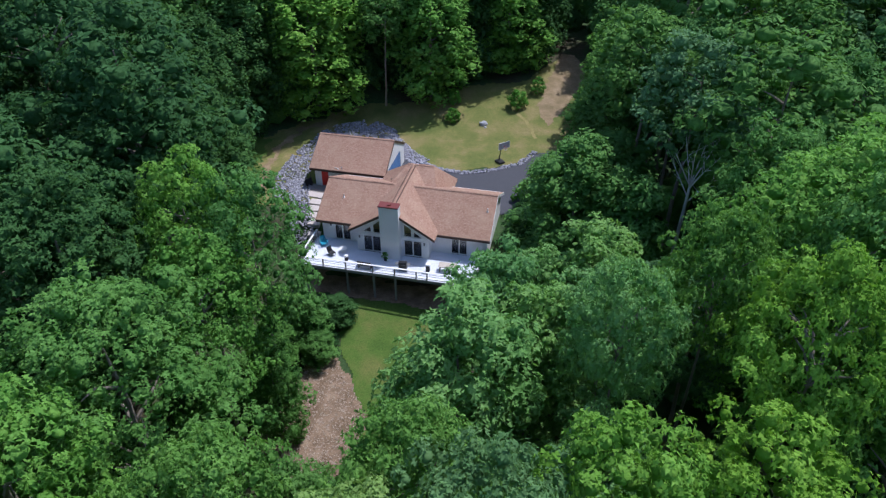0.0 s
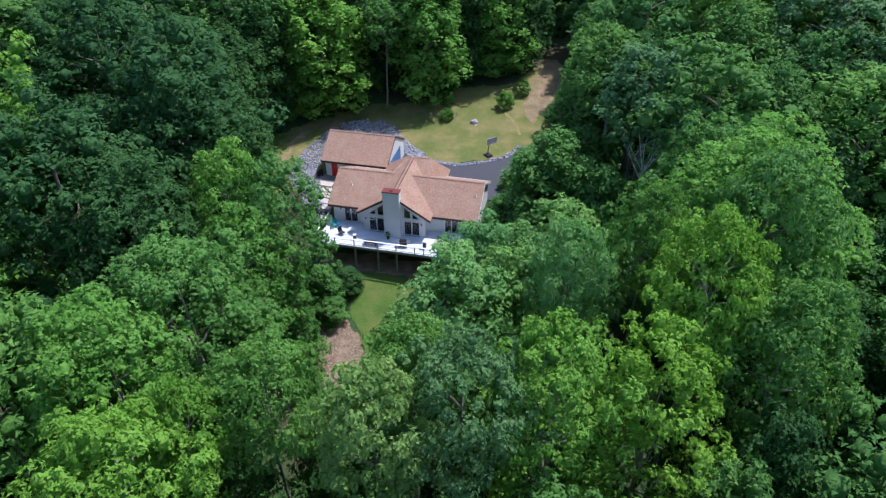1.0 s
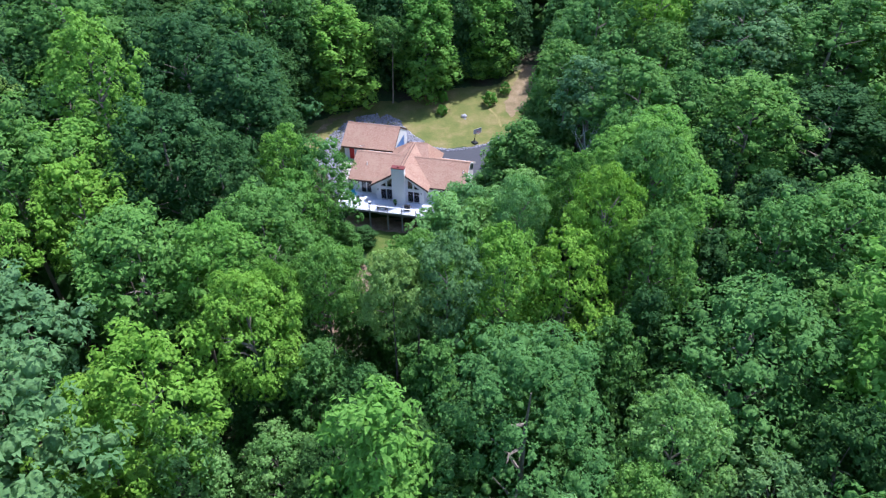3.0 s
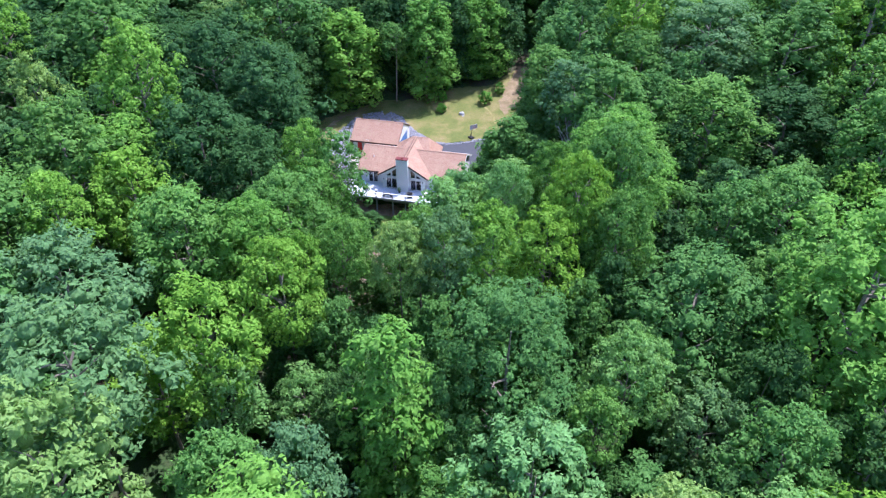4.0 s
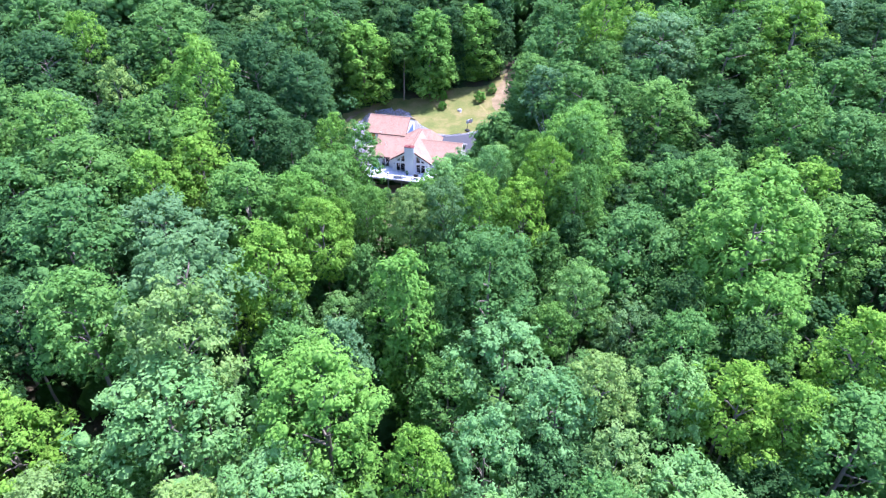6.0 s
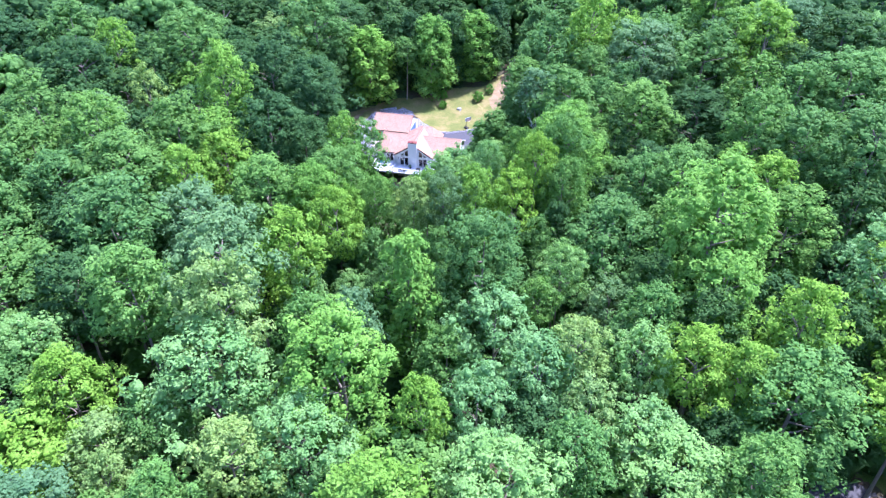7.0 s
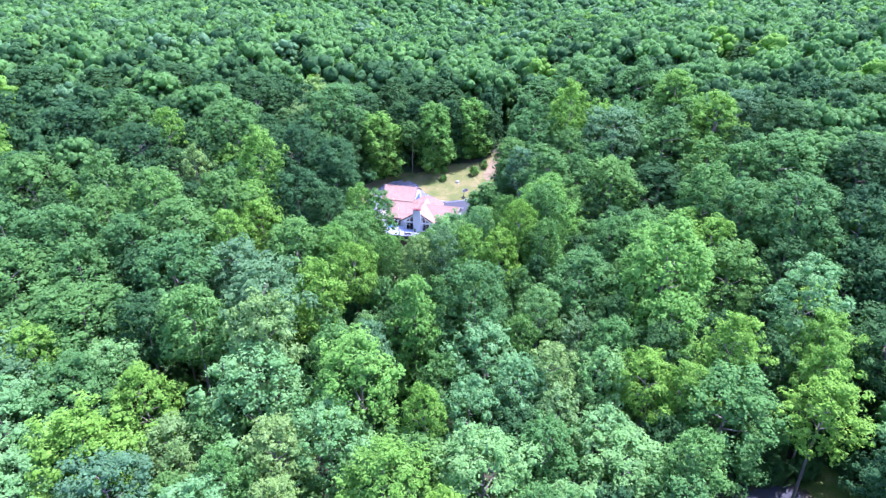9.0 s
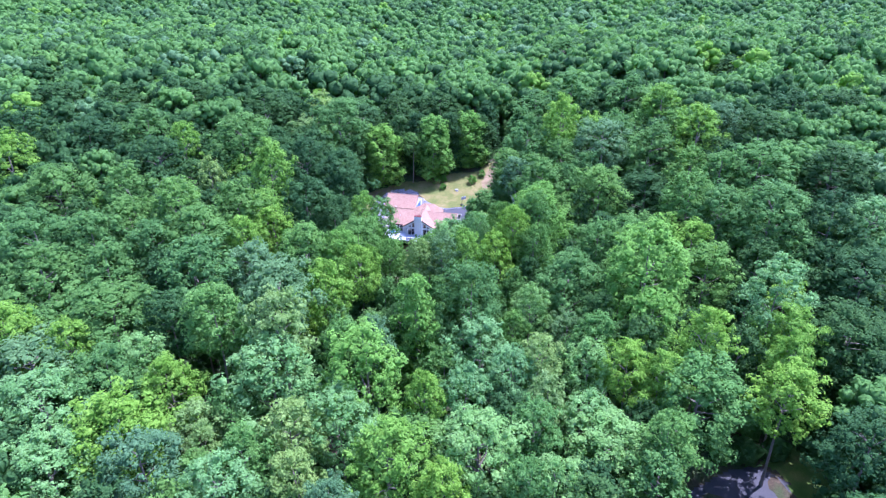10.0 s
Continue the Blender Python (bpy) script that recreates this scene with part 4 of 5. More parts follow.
# front gable wall with its doors and the windows under the rake
def gable_front():
    v0, v1 = 0.92, 1.12
    bm = bmesh.new()
    head = lambda u: rake(u) - 0.2
    slope = lambda a: 4.15 - 0.80 * (a - 1.25)
    lintel = lambda u: slope(abs(u - RIDGE_U))
    for side in (-1, 1):
        def at(a):
            return RIDGE_U + side * a
        def col(a, b, low, high):
            if side > 0:
                column(bm, at(a), at(b), low, high, v0, v1)
            else:
                column(bm, at(b), at(a), low[::-1], high[::-1], v0, v1)
        h = lambda a: head(at(a))
        col(0.0, 1.25, (-0.1, -0.1), (h(0), h(1.25)))
        for a, b in ((1.25, 2.15), (2.30, 3.25)):
            col(a, b, (2.05, 2.05), (2.38, 2.38))
            col(a, b, (slope(a), slope(b)), (h(a), h(b)))
        col(2.15, 2.30, (2.05, 2.05), (h(2.15), h(2.30)))
        col(3.25, 3.95, (-0.1, -0.1), (h(3.25), h(3.95)))
    part("wall", bm, STUCCO, house)
    for side in (-1, 1):
        for a, b in ((1.25, 2.15), (2.30, 3.25)):
            ua, ub = sorted((RIDGE_U + side * a, RIDGE_U + side * b))
            ha, hb = lintel(ua), lintel(ub)
            f = bmesh.new()
            w = 0.06
            column(f, ua, ub, (2.38, 2.38), (2.38 + w, 2.38 + w), v0 - 0.03, v1 - 0.04)
            column(f, ua, ub, (ha - w, hb - w), (ha, hb), v0 - 0.03, v1 - 0.04)
            column(f, ua, ua + w, (2.38, 2.38), (ha, lintel(ua + w)), v0 - 0.027, v1 - 0.043)
            column(f, ub - w, ub, (2.38, 2.38), (lintel(ub - w), hb), v0 - 0.027, v1 - 0.043)
            win = part("window", f, WHITE, house, "white-framed sloping transom window")
            g = bmesh.new()
            column(g, ua + w, ub - w, (2.38 + w, 2.38 + w), (lintel(ua + w) - w, lintel(ub - w) - w), v0 + 0.06, v0 + 0.07)
            part("pane", g, GLASS, win)
        lo, hi = sorted((RIDGE_U + side * 1.25, RIDGE_U + side * 3.25))
        sliding_door(lo, hi, v0, 0.0, 2.05)


def sliding_door(lo, hi, v0, z0, z1):
    w, mid = 0.07, (lo + hi) / 2
    door = part("sliding_door", boxes((lo, hi, v0 - 0.03, v0 + 0.12, z1 - w, z1), (lo, hi, v0 - 0.03, v0 + 0.12, z0, z0 + w), (lo, lo + w, v0 - 0.027, v0 + 0.117, z0 + w, z1 - w),
                                      (hi - w, hi, v0 - 0.027, v0 + 0.117, z0 + w, z1 - w), (mid - 0.06, mid + 0.06, v0 - 0.02, v0 + 0.11, z0 + w, z1 - w)), WHITE, house, "white-framed glass sliding door")
    for a, b, v in ((lo + w, mid - 0.06, v0 + 0.03), (mid + 0.06, hi - w, v0 + 0.07)):
        part("pane", boxes((a, b, v, v + 0.012, z0 + w, z1 - w)), GLASS, door)
    part("door_handle", boxes((mid + 0.075, mid + 0.10, v0 - 0.055, v0 - 0.022, 0.95, 1.15)), BLACK, door)


gable_front()
FRONT, BACK, LEFT, RIGHT = 2.3, 11.3, -8.3, 10.12
# the long walls: pieces round the openings
part("wall", boxes((LEFT, -6.9, FRONT, FRONT + 0.2, -0.1, 2.75), (-6.9, -5.1, FRONT, FRONT + 0.2, 2.05, 2.75), (-5.1, -3.85, FRONT, FRONT + 0.2, -0.1, 2.75)), STUCCO, house)
part("wall", boxes((4.05, 6.2, FRONT, FRONT + 0.2, -0.1, 2.75), (6.2, 7.95, FRONT, FRONT + 0.2, 2.0, 2.75), (7.95, RIGHT, FRONT, FRONT + 0.2, -0.1, 2.75)), STUCCO, house)
sliding_door(-6.9, -5.1, FRONT, 0.0, 2.05)
sliding_door(6.2, 7.95, FRONT, 0.02, 2.0)
for u in (-3.85, 3.85):
    part("wall", boxes((u, u + 0.2, 1.122, FRONT - 0.002, -0.1, 3.0)), STUCCO, house)
part("wall", boxes((LEFT, RIGHT, BACK, BACK + 0.2, -0.3, 2.8)), STUCCO, house)


def end_wall(u, material):
    bm = bmesh.new()
    a = [(FRONT + 0.2, -0.3), (BACK, -0.3), (BACK, 2.75), (6.8, 5.02), (FRONT + 0.2, 2.75)]
    lo = [bm.verts.new((u, v, z)) for v, z in a]
    hi = [bm.verts.new((u + 0.2, v, z)) for v, z in a]
    bm.faces.new(lo[::-1])
    bm.faces.new(hi)
    for k in range(5):
        j = (k + 1) % 5
        bm.faces.new((lo[k], lo[j], hi[j], hi[k]))
    part("wall", bm, material, house)


end_wall(LEFT, STUCCO)
end_wall(RIGHT - 0.2, WHITE)
# Added near-black floor and backing walls that make the glass look dark.
part("floor", boxes((LEFT + 0.2, RIGHT - 0.2, FRONT + 0.2, BACK, -0.25, -0.02), (-3.6, 3.85, 1.13, FRONT + 0.19, -0.25, -0.02)), ROOM, house, "near-black floor, the room's dimness in its colour")
part("inner_wall", boxes((LEFT + 0.21, RIGHT - 0.21, 6.0, 6.1, -0.02, 3.6)), ROOM, house, "near-black backing wall, the room's dimness in its colour")
gable_backing = bmesh.new()
for lo, hi in ((-3.6, RIDGE_U), (RIDGE_U, 3.8)):
    column(gable_backing, lo, hi, (2.1, 2.1), (rake(lo) - 0.3, rake(hi) - 0.3), 3.4, 3.5)
part("inner_wall", gable_backing, ROOM, house, "near-black backing wall, the room's dimness in its colour")
part("foundation", boxes((LEFT, RIGHT, FRONT, FRONT + 0.3, -4.2, -0.26), (-3.85, 4.05, 0.95, FRONT - 0.01, -4.2, -0.26), (LEFT, LEFT + 0.3, FRONT + 0.31, BACK + 0.2, -4.2, -0.31), (RIGHT - 0.3, RIGHT, FRONT + 0.31, BACK + 0.2, -4.2, -0.31)), FOUNDATION, house, "concrete foundation wall")

# roofs
EAVE, PEAK = 2.6, 5.2
roof_plane([(-8.8, 1.77, EAVE), (10.42, 1.77, EAVE), (10.42, 6.8, PEAK), (-8.8, 6.8, PEAK)], house)
roof_plane([(-8.8, 11.85, EAVE), (10.42, 11.85, EAVE), (10.42, 6.8, PEAK), (-8.8, 6.8, PEAK)], house)
roof_plane([(-4.62, 0.45, rake(-4.62)), (RIDGE_U, 0.45, GABLE_TOP), (RIDGE_U, 10.6, GABLE_TOP), (-4.62, 10.6, rake(-4.62))], house)
roof_plane([(4.82, 0.45, rake(4.82)), (RIDGE_U, 0.45, GABLE_TOP), (RIDGE_U, 10.6, GABLE_TOP), (4.82, 10.6, rake(4.82))], house)
H0, H1 = (-0.6, 10.6, 5.74), (2.4, 10.7, 5.74)
roof_plane([(-4.3, 3.7, 2.55), (4.6, 3.7, 2.55), H1, H0], house)
roof_plane([(4.6, 3.7, 2.55), (4.55, 13.7, 2.6), H1], house)
roof_plane([(4.55, 13.7, 2.6), (-4.2, 13.7, 2.6), H0, H1], house)
roof_plane([(-4.2, 13.7, 2.6), (-4.3, 3.7, 2.55), H0], house)
part("wall", boxes((-3.8, 4.1, BACK + 0.22, 13.3, -0.3, 2.55)), STUCCO, house)


def ridge_cap(a, b, parent):
    """Overlapping cap shingles bent over a ridge."""
    a, b = Vector(a), Vector(b)
    n = max(1, int((b - a).length / 0.3))
    side = Vector((b.y - a.y, a.x - b.x, 0)).normalized()
    bm = bmesh.new()
    for k in range(n):
        p, q = a.lerp(b, k / n), a.lerp(b, (k + 1.12) / n)
        vs = []
        for c, lift in ((p, 0.075), (q, 0.04)):
            vs.append([bm.verts.new(c + side * o + Vector((0, 0, lift - abs(o) * 0.5))) for o in (-0.17, 0, 0.17)])
        for i in range(2):
            bm.faces.new((vs[0][i], vs[0][i + 1], vs[1][i + 1], vs[1][i]))
        bm.faces.new((vs[0][0], vs[0][1], bm.verts.new(p + side * -0.17 - Vector((0, 0, 0.1)))))
    uv = bm.loops.layers.uv.new("UVMap")
    for f in bm.faces:
        for loop in f.loops:
            loop[uv].uv = (loop.vert.co.x, loop.vert.co.y)
    part("ridge_cap", bm, SHINGLE, parent, "lighter overlapping ridge shingles")


ridge_cap((-8.8, 6.8, PEAK), (-1.2, 6.8, PEAK), house)
ridge_cap((1.0, 6.8, PEAK), (10.42, 6.8, PEAK), house)
ridge_cap((RIDGE_U, 0.45, GABLE_TOP), (RIDGE_U, 10.6, GABLE_TOP), house)
ridge_cap(H0, H1, house)
# Dark brown strips along both sides of the front ridge.
for u in (-0.235, 0.175):
    part("ridge_vent", boxes((RIDGE_U + u, RIDGE_U + u + 0.06, 0.5, 10.4, GABLE_TOP - 0.14, GABLE_TOP - 0.035)), BROWN, house, "thin dark brown strip beside the ridge shingles")
for a, b in (((-8.8, 1.77, EAVE), (-4.4, 1.77, EAVE)), ((4.6, 1.77, EAVE), (10.42, 1.77, EAVE)), 
             ((-8.8, 6.8, PEAK), (-8.8, 1.77, EAVE)), ((-8.8, 11.85, EAVE), (-8.8, 6.8, PEAK)), ((-4.62, 0.45, rake(-4.62)), (RIDGE_U, 0.45, GABLE_TOP)), ((RIDGE_U, 0.45, GABLE_TOP), (4.82, 0.45, rake(4.82)))):
    fascia(a, b, house)

for a, b in (((10.42, 1.77, EAVE), (10.42, 6.8, PEAK)), ((10.42, 6.8, PEAK), (10.42, 11.85, EAVE))):
    fascia(a, b, house, material=WHITE, label="white rake board")

# chimney
chimney = part("chimney", soft_box(-0.95, 1.1, 0.0, 0.915, -0.1, 6.35, 0.02), STUCCO, house, "tall cream stucco chimney")
part("cap", soft_box(-1.0, 1.15, -0.06, 0.97, 6.354, 6.5, 0.02), MAROON, chimney, "maroon metal chimney cap")
part("flue", tubes(((0.1, 0.45, 6.5), (0.1, 0.45, 6.62), 0.22, 0.22, 12)), MAROON, chimney)
part("wall_lamp", tubes(((-3.55, 0.86, 1.65), (-3.55, 0.86, 1.9), 0.06, 0.09, 8), ((-3.55, 0.90, 1.9), (-3.55, 0.82, 1.9), 0.03, 0.03, 6)), BLACK, house, "small black wall lantern")
part("wall_lamp", tubes(((3.6, 0.86, 1.65), (3.6, 0.86, 1.9), 0.06, 0.09, 8), ((3.6, 0.90, 1.9), (3.6, 0.82, 1.9), 0.03, 0.03, 6)), BLACK, house, "small black wall lantern")
part("wall_lamp", tubes(((-7.3, 2.24, 1.7), (-7.3, 2.24, 1.95), 0.06, 0.09, 8)), BLACK, house, "small black wall lantern")


def roof_z(v):
    return EAVE + (min(v, 13.6 - v) - 1.77) * (PEAK - EAVE) / 5.03


for u, v in ((-6.4, 4.6), (9.6, 4.9)):
    part("vent_pipe", tubes(((u, v, roof_z(v) - 0.15), (u, v, roof_z(v) + 0.4), 0.06, 0.06, 8), ((u, v, roof_z(v) - 0.1), (u, v, roof_z(v) + 0.08), 0.16, 0.08, 8)), WHITE, house, "white plumbing vent pipe")
part("vent_pipe", tubes(((-2.2, 9.0, roof_z(9.0) - 0.2), (-2.2, 9.0, roof_z(9.0) + 0.35), 0.09, 0.09, 8)), BLACK, house, "black roof vent")

# ---- garage ----
garage = thing("garage", AT_HOUSE, "cream garage with brown shingle roof and blue door", "garage")
GL, GR, GF, GB = -13.35, -4.16, 12.95, 21.0
part("wall", boxes((GL, -12.5, GF, GF + 0.2, -0.3, 2.7), (-12.5, -11.6, GF, GF + 0.2, 2.05, 2.7), (-11.6, GR, GF, GF + 0.2, -0.3, 2.7)), STUCCO, garage)
part("door", soft_box(-12.5, -11.6, GF + 0.03, GF + 0.09, -0.1, 2.05, 0.01), RED, garage, "red painted entry door")
part("wall", boxes((GL, GR, GB, GB + 0.2, -0.3, 2.7)), STUCCO, garage)


def garage_end(u, material, opening):
    bm = bmesh.new()
    a, b, mid = GF + 0.2, GB, (GF + GB + 0.2) / 2
    slope = (5.2 - 2.7) / (mid - a)
    head = lambda v: 2.7 + 2.3 * (1 - abs(v - mid) / (mid - a))
    cuts = [a] + ([opening[0], mid, opening[1]] if opening else [mid]) + [b]
    for p, q in zip(cuts, cuts[1:]):
        low = 2.5 if opening and opening[0] <= p < opening[1] else -0.3
        va = [bm.verts.new((u, v, z)) for v, z in ((p, low), (q, low), (q, head(q)), (p, head(p)))]
        vb = [bm.verts.new((u + 0.2, v, z)) for v, z in ((p, low), (q, low), (q, head(q)), (p, head(p)))]
        bm.faces.new(va[::-1])
        bm.faces.new(vb)
        for k in range(4):
            j = (k + 1) % 4
            bm.faces.new((va[k], va[j], vb[j], vb[k]))
    part("wall", bm, material, garage)


garage_end(GL, STUCCO, None)
garage_end(GR - 0.2, WHITE, (13.35, 19.5))
door = part("garage_door", boxes((GR - 0.12, GR - 0.07, 13.35, 19.5, -0.1, 2.5)), BLUE, garage, "blue panelled garage door")
for k in range(4):
    part("panel", soft_box(GR - 0.068, GR - 0.04, 13.43, 19.42, -0.05 + k * 0.635, 0.54 + k * 0.635, 0.01), BLUE, door)
GPEAK, GMID = 5.15, 17.0
roof_plane([(-13.8, 12.45, EAVE), (-4.1, 12.45, EAVE), (-4.1, GMID, GPEAK), (-13.8, GMID, GPEAK)], garage)
roof_plane([(-13.8, 21.55, EAVE), (-4.1, 21.55, EAVE), (-4.1, GMID, GPEAK), (-13.8, GMID, GPEAK)], garage)
ridge_cap((-13.8, GMID, GPEAK), (-4.1, GMID, GPEAK), garage)
for a, b in (((-13.8, 12.45, EAVE), (-4.1, 12.45, EAVE)), ((-4.1, 12.45, EAVE), (-4.1, GMID, GPEAK)), ((-4.1, GMID, GPEAK), (-4.1, 21.55, EAVE)), ((-13.8, GMID, GPEAK), (-13.8, 12.45, EAVE)), ((-13.8, 21.55, EAVE), (-13.8, GMID, GPEAK))):
    fascia(a, b, garage)
part("floor", boxes((GL + 0.2, GR - 0.2, GF + 0.2, GB, -0.25, -0.1)), ROOM, garage)

# ---- deck ----
deck = thing("deck", AT_HOUSE, "raised pale painted timber deck with railing", "deck")
EDGE = [(-9.0, 2.2), (-9.0, -2.8), (9.6, -2.8), (9.6, 2.2)]


def deck_boards():
    """Boards along the house, cut round the gable and the chimney."""
    v = -2.8
    n = 0
    while v < 2.28:
        w = min(0.14, 2.285 - v)
        lo, hi = -9.0, 9.6
        spans = [(lo, hi)]
        if v + w > 0.9:
            spans = [(lo, -3.87), (4.07, hi)]
        elif v + w > -0.005:
            spans = [(lo, -0.97), (1.12, hi)]
        for a, b in spans:
            part("plank", boxes((a, b, v, v + w - 0.008, -0.05, 0.0)), DECK, deck)
        v += 0.145


deck_boards()


def beam(a, b, z0, z1, half):
    """A timber between two plan points, from z0 to z1."""
    a, b = Vector(a), Vector(b)
    side = Vector((b.y - a.y, a.x - b.x)).normalized() * half
    bm = bmesh.new()
    ring = [[bm.verts.new((*(p + s), z)) for s, z in ((side, z0), (side, z1), (-side, z1), (-side, z0))] for p in (a, b)]
    for k in range(4):
        j = (k + 1) % 4
        bm.faces.new((ring[0][k], ring[0][j], ring[1][j], ring[1][k]))
    bm.faces.new(ring[0][::-1])
    bm.faces.new(ring[1])
    return bm


for k in range(3):
    a, b = EDGE[k], EDGE[k + 1]
    part("rim_joist", beam(a, b, -0.36, -0.052, 0.04), GREYWOOD, deck, "grey weathered rim board")
    part("top_rail", beam(a, b, 0.98, 1.03, 0.09), WHITE, deck, "white railing cap")
    part("bottom_rail", beam(a, b, 0.12, 0.17, 0.03), GREYWOOD, deck)
    part("middle_rail", beam(a, b, 0.52, 0.55, 0.012), GREYWOOD, deck)
    part("middle_rail", beam(a, b, 0.76, 0.79, 0.012), GREYWOOD, deck)
for u, v in ((-4.0, -2.75), (-1.05, -2.75), (1.3, -2.75), (3.6, -2.75), (4.75, -2.75), (-6.5, -2.75), (-8.95, -2.75), (-8.95, -0.3), (-8.95, 2.1), (7.2, -2.75), (9.5, -2.75), (9.5, -0.3), (9.5, 2.1)):
    part("rail_post", boxes((u - 0.06, u + 0.06, v - 0.02, v + 0.10, 0.002, 0.975)), GREYWOOD, deck)
for u, v in ((-4.0, -2.6), (-1.05, -2.6), (1.3, -2.6), (-8.7, -2.6), (9.3, -2.6), (-8.7, 0.6), (9.3, 0.6)):
    x, y = from_house(u, v)
    part("post", boxes((u - 0.1, u + 0.1, v - 0.1, v + 0.1, land(x, y) - 0.3, -0.06)), GREYWOOD, deck, "grey timber deck post")
for v in (-2.6, -0.6):
    part("bearer", boxes((-8.9, 9.5, v - 0.05, v + 0.05, -0.34, -0.06)), GREYWOOD, deck)


def on_deck(u, v, turn=0.0, z=0.0):
    x, y = from_house(u, v)
    return pose(x, y, z, 0, 0, HOUSE_TURN + turn)


def adirondack(m):
    ob = thing("garden_chair", m, "blue plastic adirondack chair on the deck", "chair")
    part("seat", boxes((-0.28, 0.28, -0.30, 0.25, 0.32, 0.36)), TEAL, ob)
    bm = boxes(*[(-0.29 + k * 0.118, -0.18 + k * 0.118, -0.012, 0.012, 0, 0.78 - 0.05 * abs(k - 2)) for k in range(5)])
    bmesh.ops.transform(bm, matrix=pose(0, 0.26, 0.30, -22), verts=bm.verts)
    part("backrest", bm, TEAL, ob)
    for s in (-1, 1):
        part("armrest", boxes((s * 0.36 - 0.07, s * 0.36 + 0.07, -0.36, 0.30, 0.56, 0.59)), TEAL, ob)
        part("leg", boxes((s * 0.33 - 0.025, s * 0.33 + 0.025, -0.33, -0.26, 0.0, 0.56)), TEAL, ob)
        part("leg", boxes((s * 0.33 - 0.025, s * 0.33 + 0.025, 0.22, 0.29, 0.0, 0.56)), TEAL, ob)
    return ob


def patio_chair(m):
    ob = thing("patio_chair", m, "low black patio lounge chair on the deck", "chair")
    part("seat", soft_box(-0.3, 0.3, -0.32, 0.3, 0.30, 0.40, 0.03), BLACK, ob)
    bm = soft_box(-0.3, 0.3, -0.05, 0.05, 0.0, 0.6, 0.03)
    bmesh.ops.transform(bm, matrix=pose(0, 0.30, 0.36, -18), verts=bm.verts)
    part("backrest", bm, BLACK, ob)
    for x in (-0.27, 0.27):
        for y in (-0.28, 0.28):
            part("leg", tubes(((x, y, 0), (x, y, 0.31), 0.02, 0.02, 6)), BLACK, ob)
    return ob


def round_table(m):
    ob = thing("side_table", m, "white round side table on the deck", "table")
    part("tabletop", tubes(((0, 0, 0.42), (0, 0, 0.46), 0.42, 0.42, 20)), WHITE, ob)
    part("pedestal", tubes(((0, 0, 0.0), (0, 0, 0.03), 0.22, 0.2, 14), ((0, 0, 0.03), (0, 0, 0.42), 0.035, 0.035, 8)), WHITE, ob)
    return ob


def grill(m):
    ob = thing("grill", m, "black covered barbecue grill beside the railing", "grill")
    part("cart", boxes((-0.42, 0.42, -0.26, 0.26, 0.12, 0.78)), BLACK, ob)
    bm = tubes(((-0.42, 0, 0.82), (0.42, 0, 0.82), 0.29, 0.29, 14))
    part("lid", bm, BLACK, ob, "rounded black lid")
    part("side_shelf", boxes((-0.78, -0.43, -0.22, 0.22, 0.76, 0.80)), STEEL, ob)
    part("side_shelf", boxes((0.43, 0.78, -0.22, 0.22, 0.76, 0.80)), STEEL, ob)
    for x in (-0.36, 0.36):
        for y in (-0.2, 0.2):
            part("leg", boxes((x - 0.03, x + 0.03, y - 0.03, y + 0.03, 0.0, 0.118)), BLACK, ob)
    part("handle", tubes(((-0.3, -0.32, 0.86), (0.3, -0.32, 0.86), 0.015, 0.015, 6)), STEEL, ob)
    return ob


def bench(m):
    ob = thing("bench", m, "dark slatted bench at the railing", "bench")
    for k in range(4):
        part("slat", boxes((-0.75, 0.75, -0.2 + k * 0.105, -0.11 + k * 0.105, 0.42, 0.45)), BROWN, ob)
    for x in (-0.65, 0.65):
        part("leg", boxes((x - 0.04, x + 0.04, -0.19, 0.2, 0.0, 0.418)), BROWN, ob)
    part("backrest", boxes((-0.75, 0.75, 0.22, 0.25, 0.62, 0.72), (-0.75, 0.75, 0.22, 0.25, 0.78, 0.88), (-0.7, -0.62, 0.215, 0.255, 0.42, 0.9), (0.62, 0.7, 0.215, 0.255, 0.42, 0.9)), BROWN, ob)
    return ob


def wooden_table(m):
    ob = thing("wooden_table", m, "pale wooden outdoor table on the deck", "table")
    for k in range(6):
        part("plank", boxes((-0.95, 0.95, -0.42 + k * 0.142, -0.285 + k * 0.142, 0.70, 0.74)), PALEWOOD, ob)
    part("apron", boxes((-0.85, 0.85, -0.36, 0.36, 0.62, 0.698)), PALEWOOD, ob)
    for x in (-0.8, 0.8):
        for y in (-0.32, 0.32):
            part("leg", boxes((x - 0.04, x + 0.04, y - 0.04, y + 0.04, 0.0, 0.618)), PALEWOOD, ob)
    return ob


def clump_mesh(seed, count, leaves, leaf, aspect, size, radius):
    co, loops, starts = crown_arrays(seed, count, leaves, leaf, aspect, size, 0.0, 4)
    return co * radius, loops, starts


def potted_plant(m, label, tall=0.55, pot=BLACK, seed=1, leafy=0.32):
    ob = thing("potted_plant", m, label, "plant")
    part("pot", tubes(((0, 0, 0), (0, 0, 0.34), 0.15, 0.20, 14), ((0, 0, 0.34), (0, 0, 0.38), 0.215, 0.215, 14)), pot, ob)
    co, loops, starts = clump_mesh(seed, 12, 260, 0.16, 1.3, 0.34, leafy)
    co[:, 2] += 0.36 - co[:, 2].min() - 0.05
    leaves = new("foliage", mesh_from_arrays("foliage", co, loops, starts, [SHRUB_LEAF]))
    leaves.parent = ob
    return ob


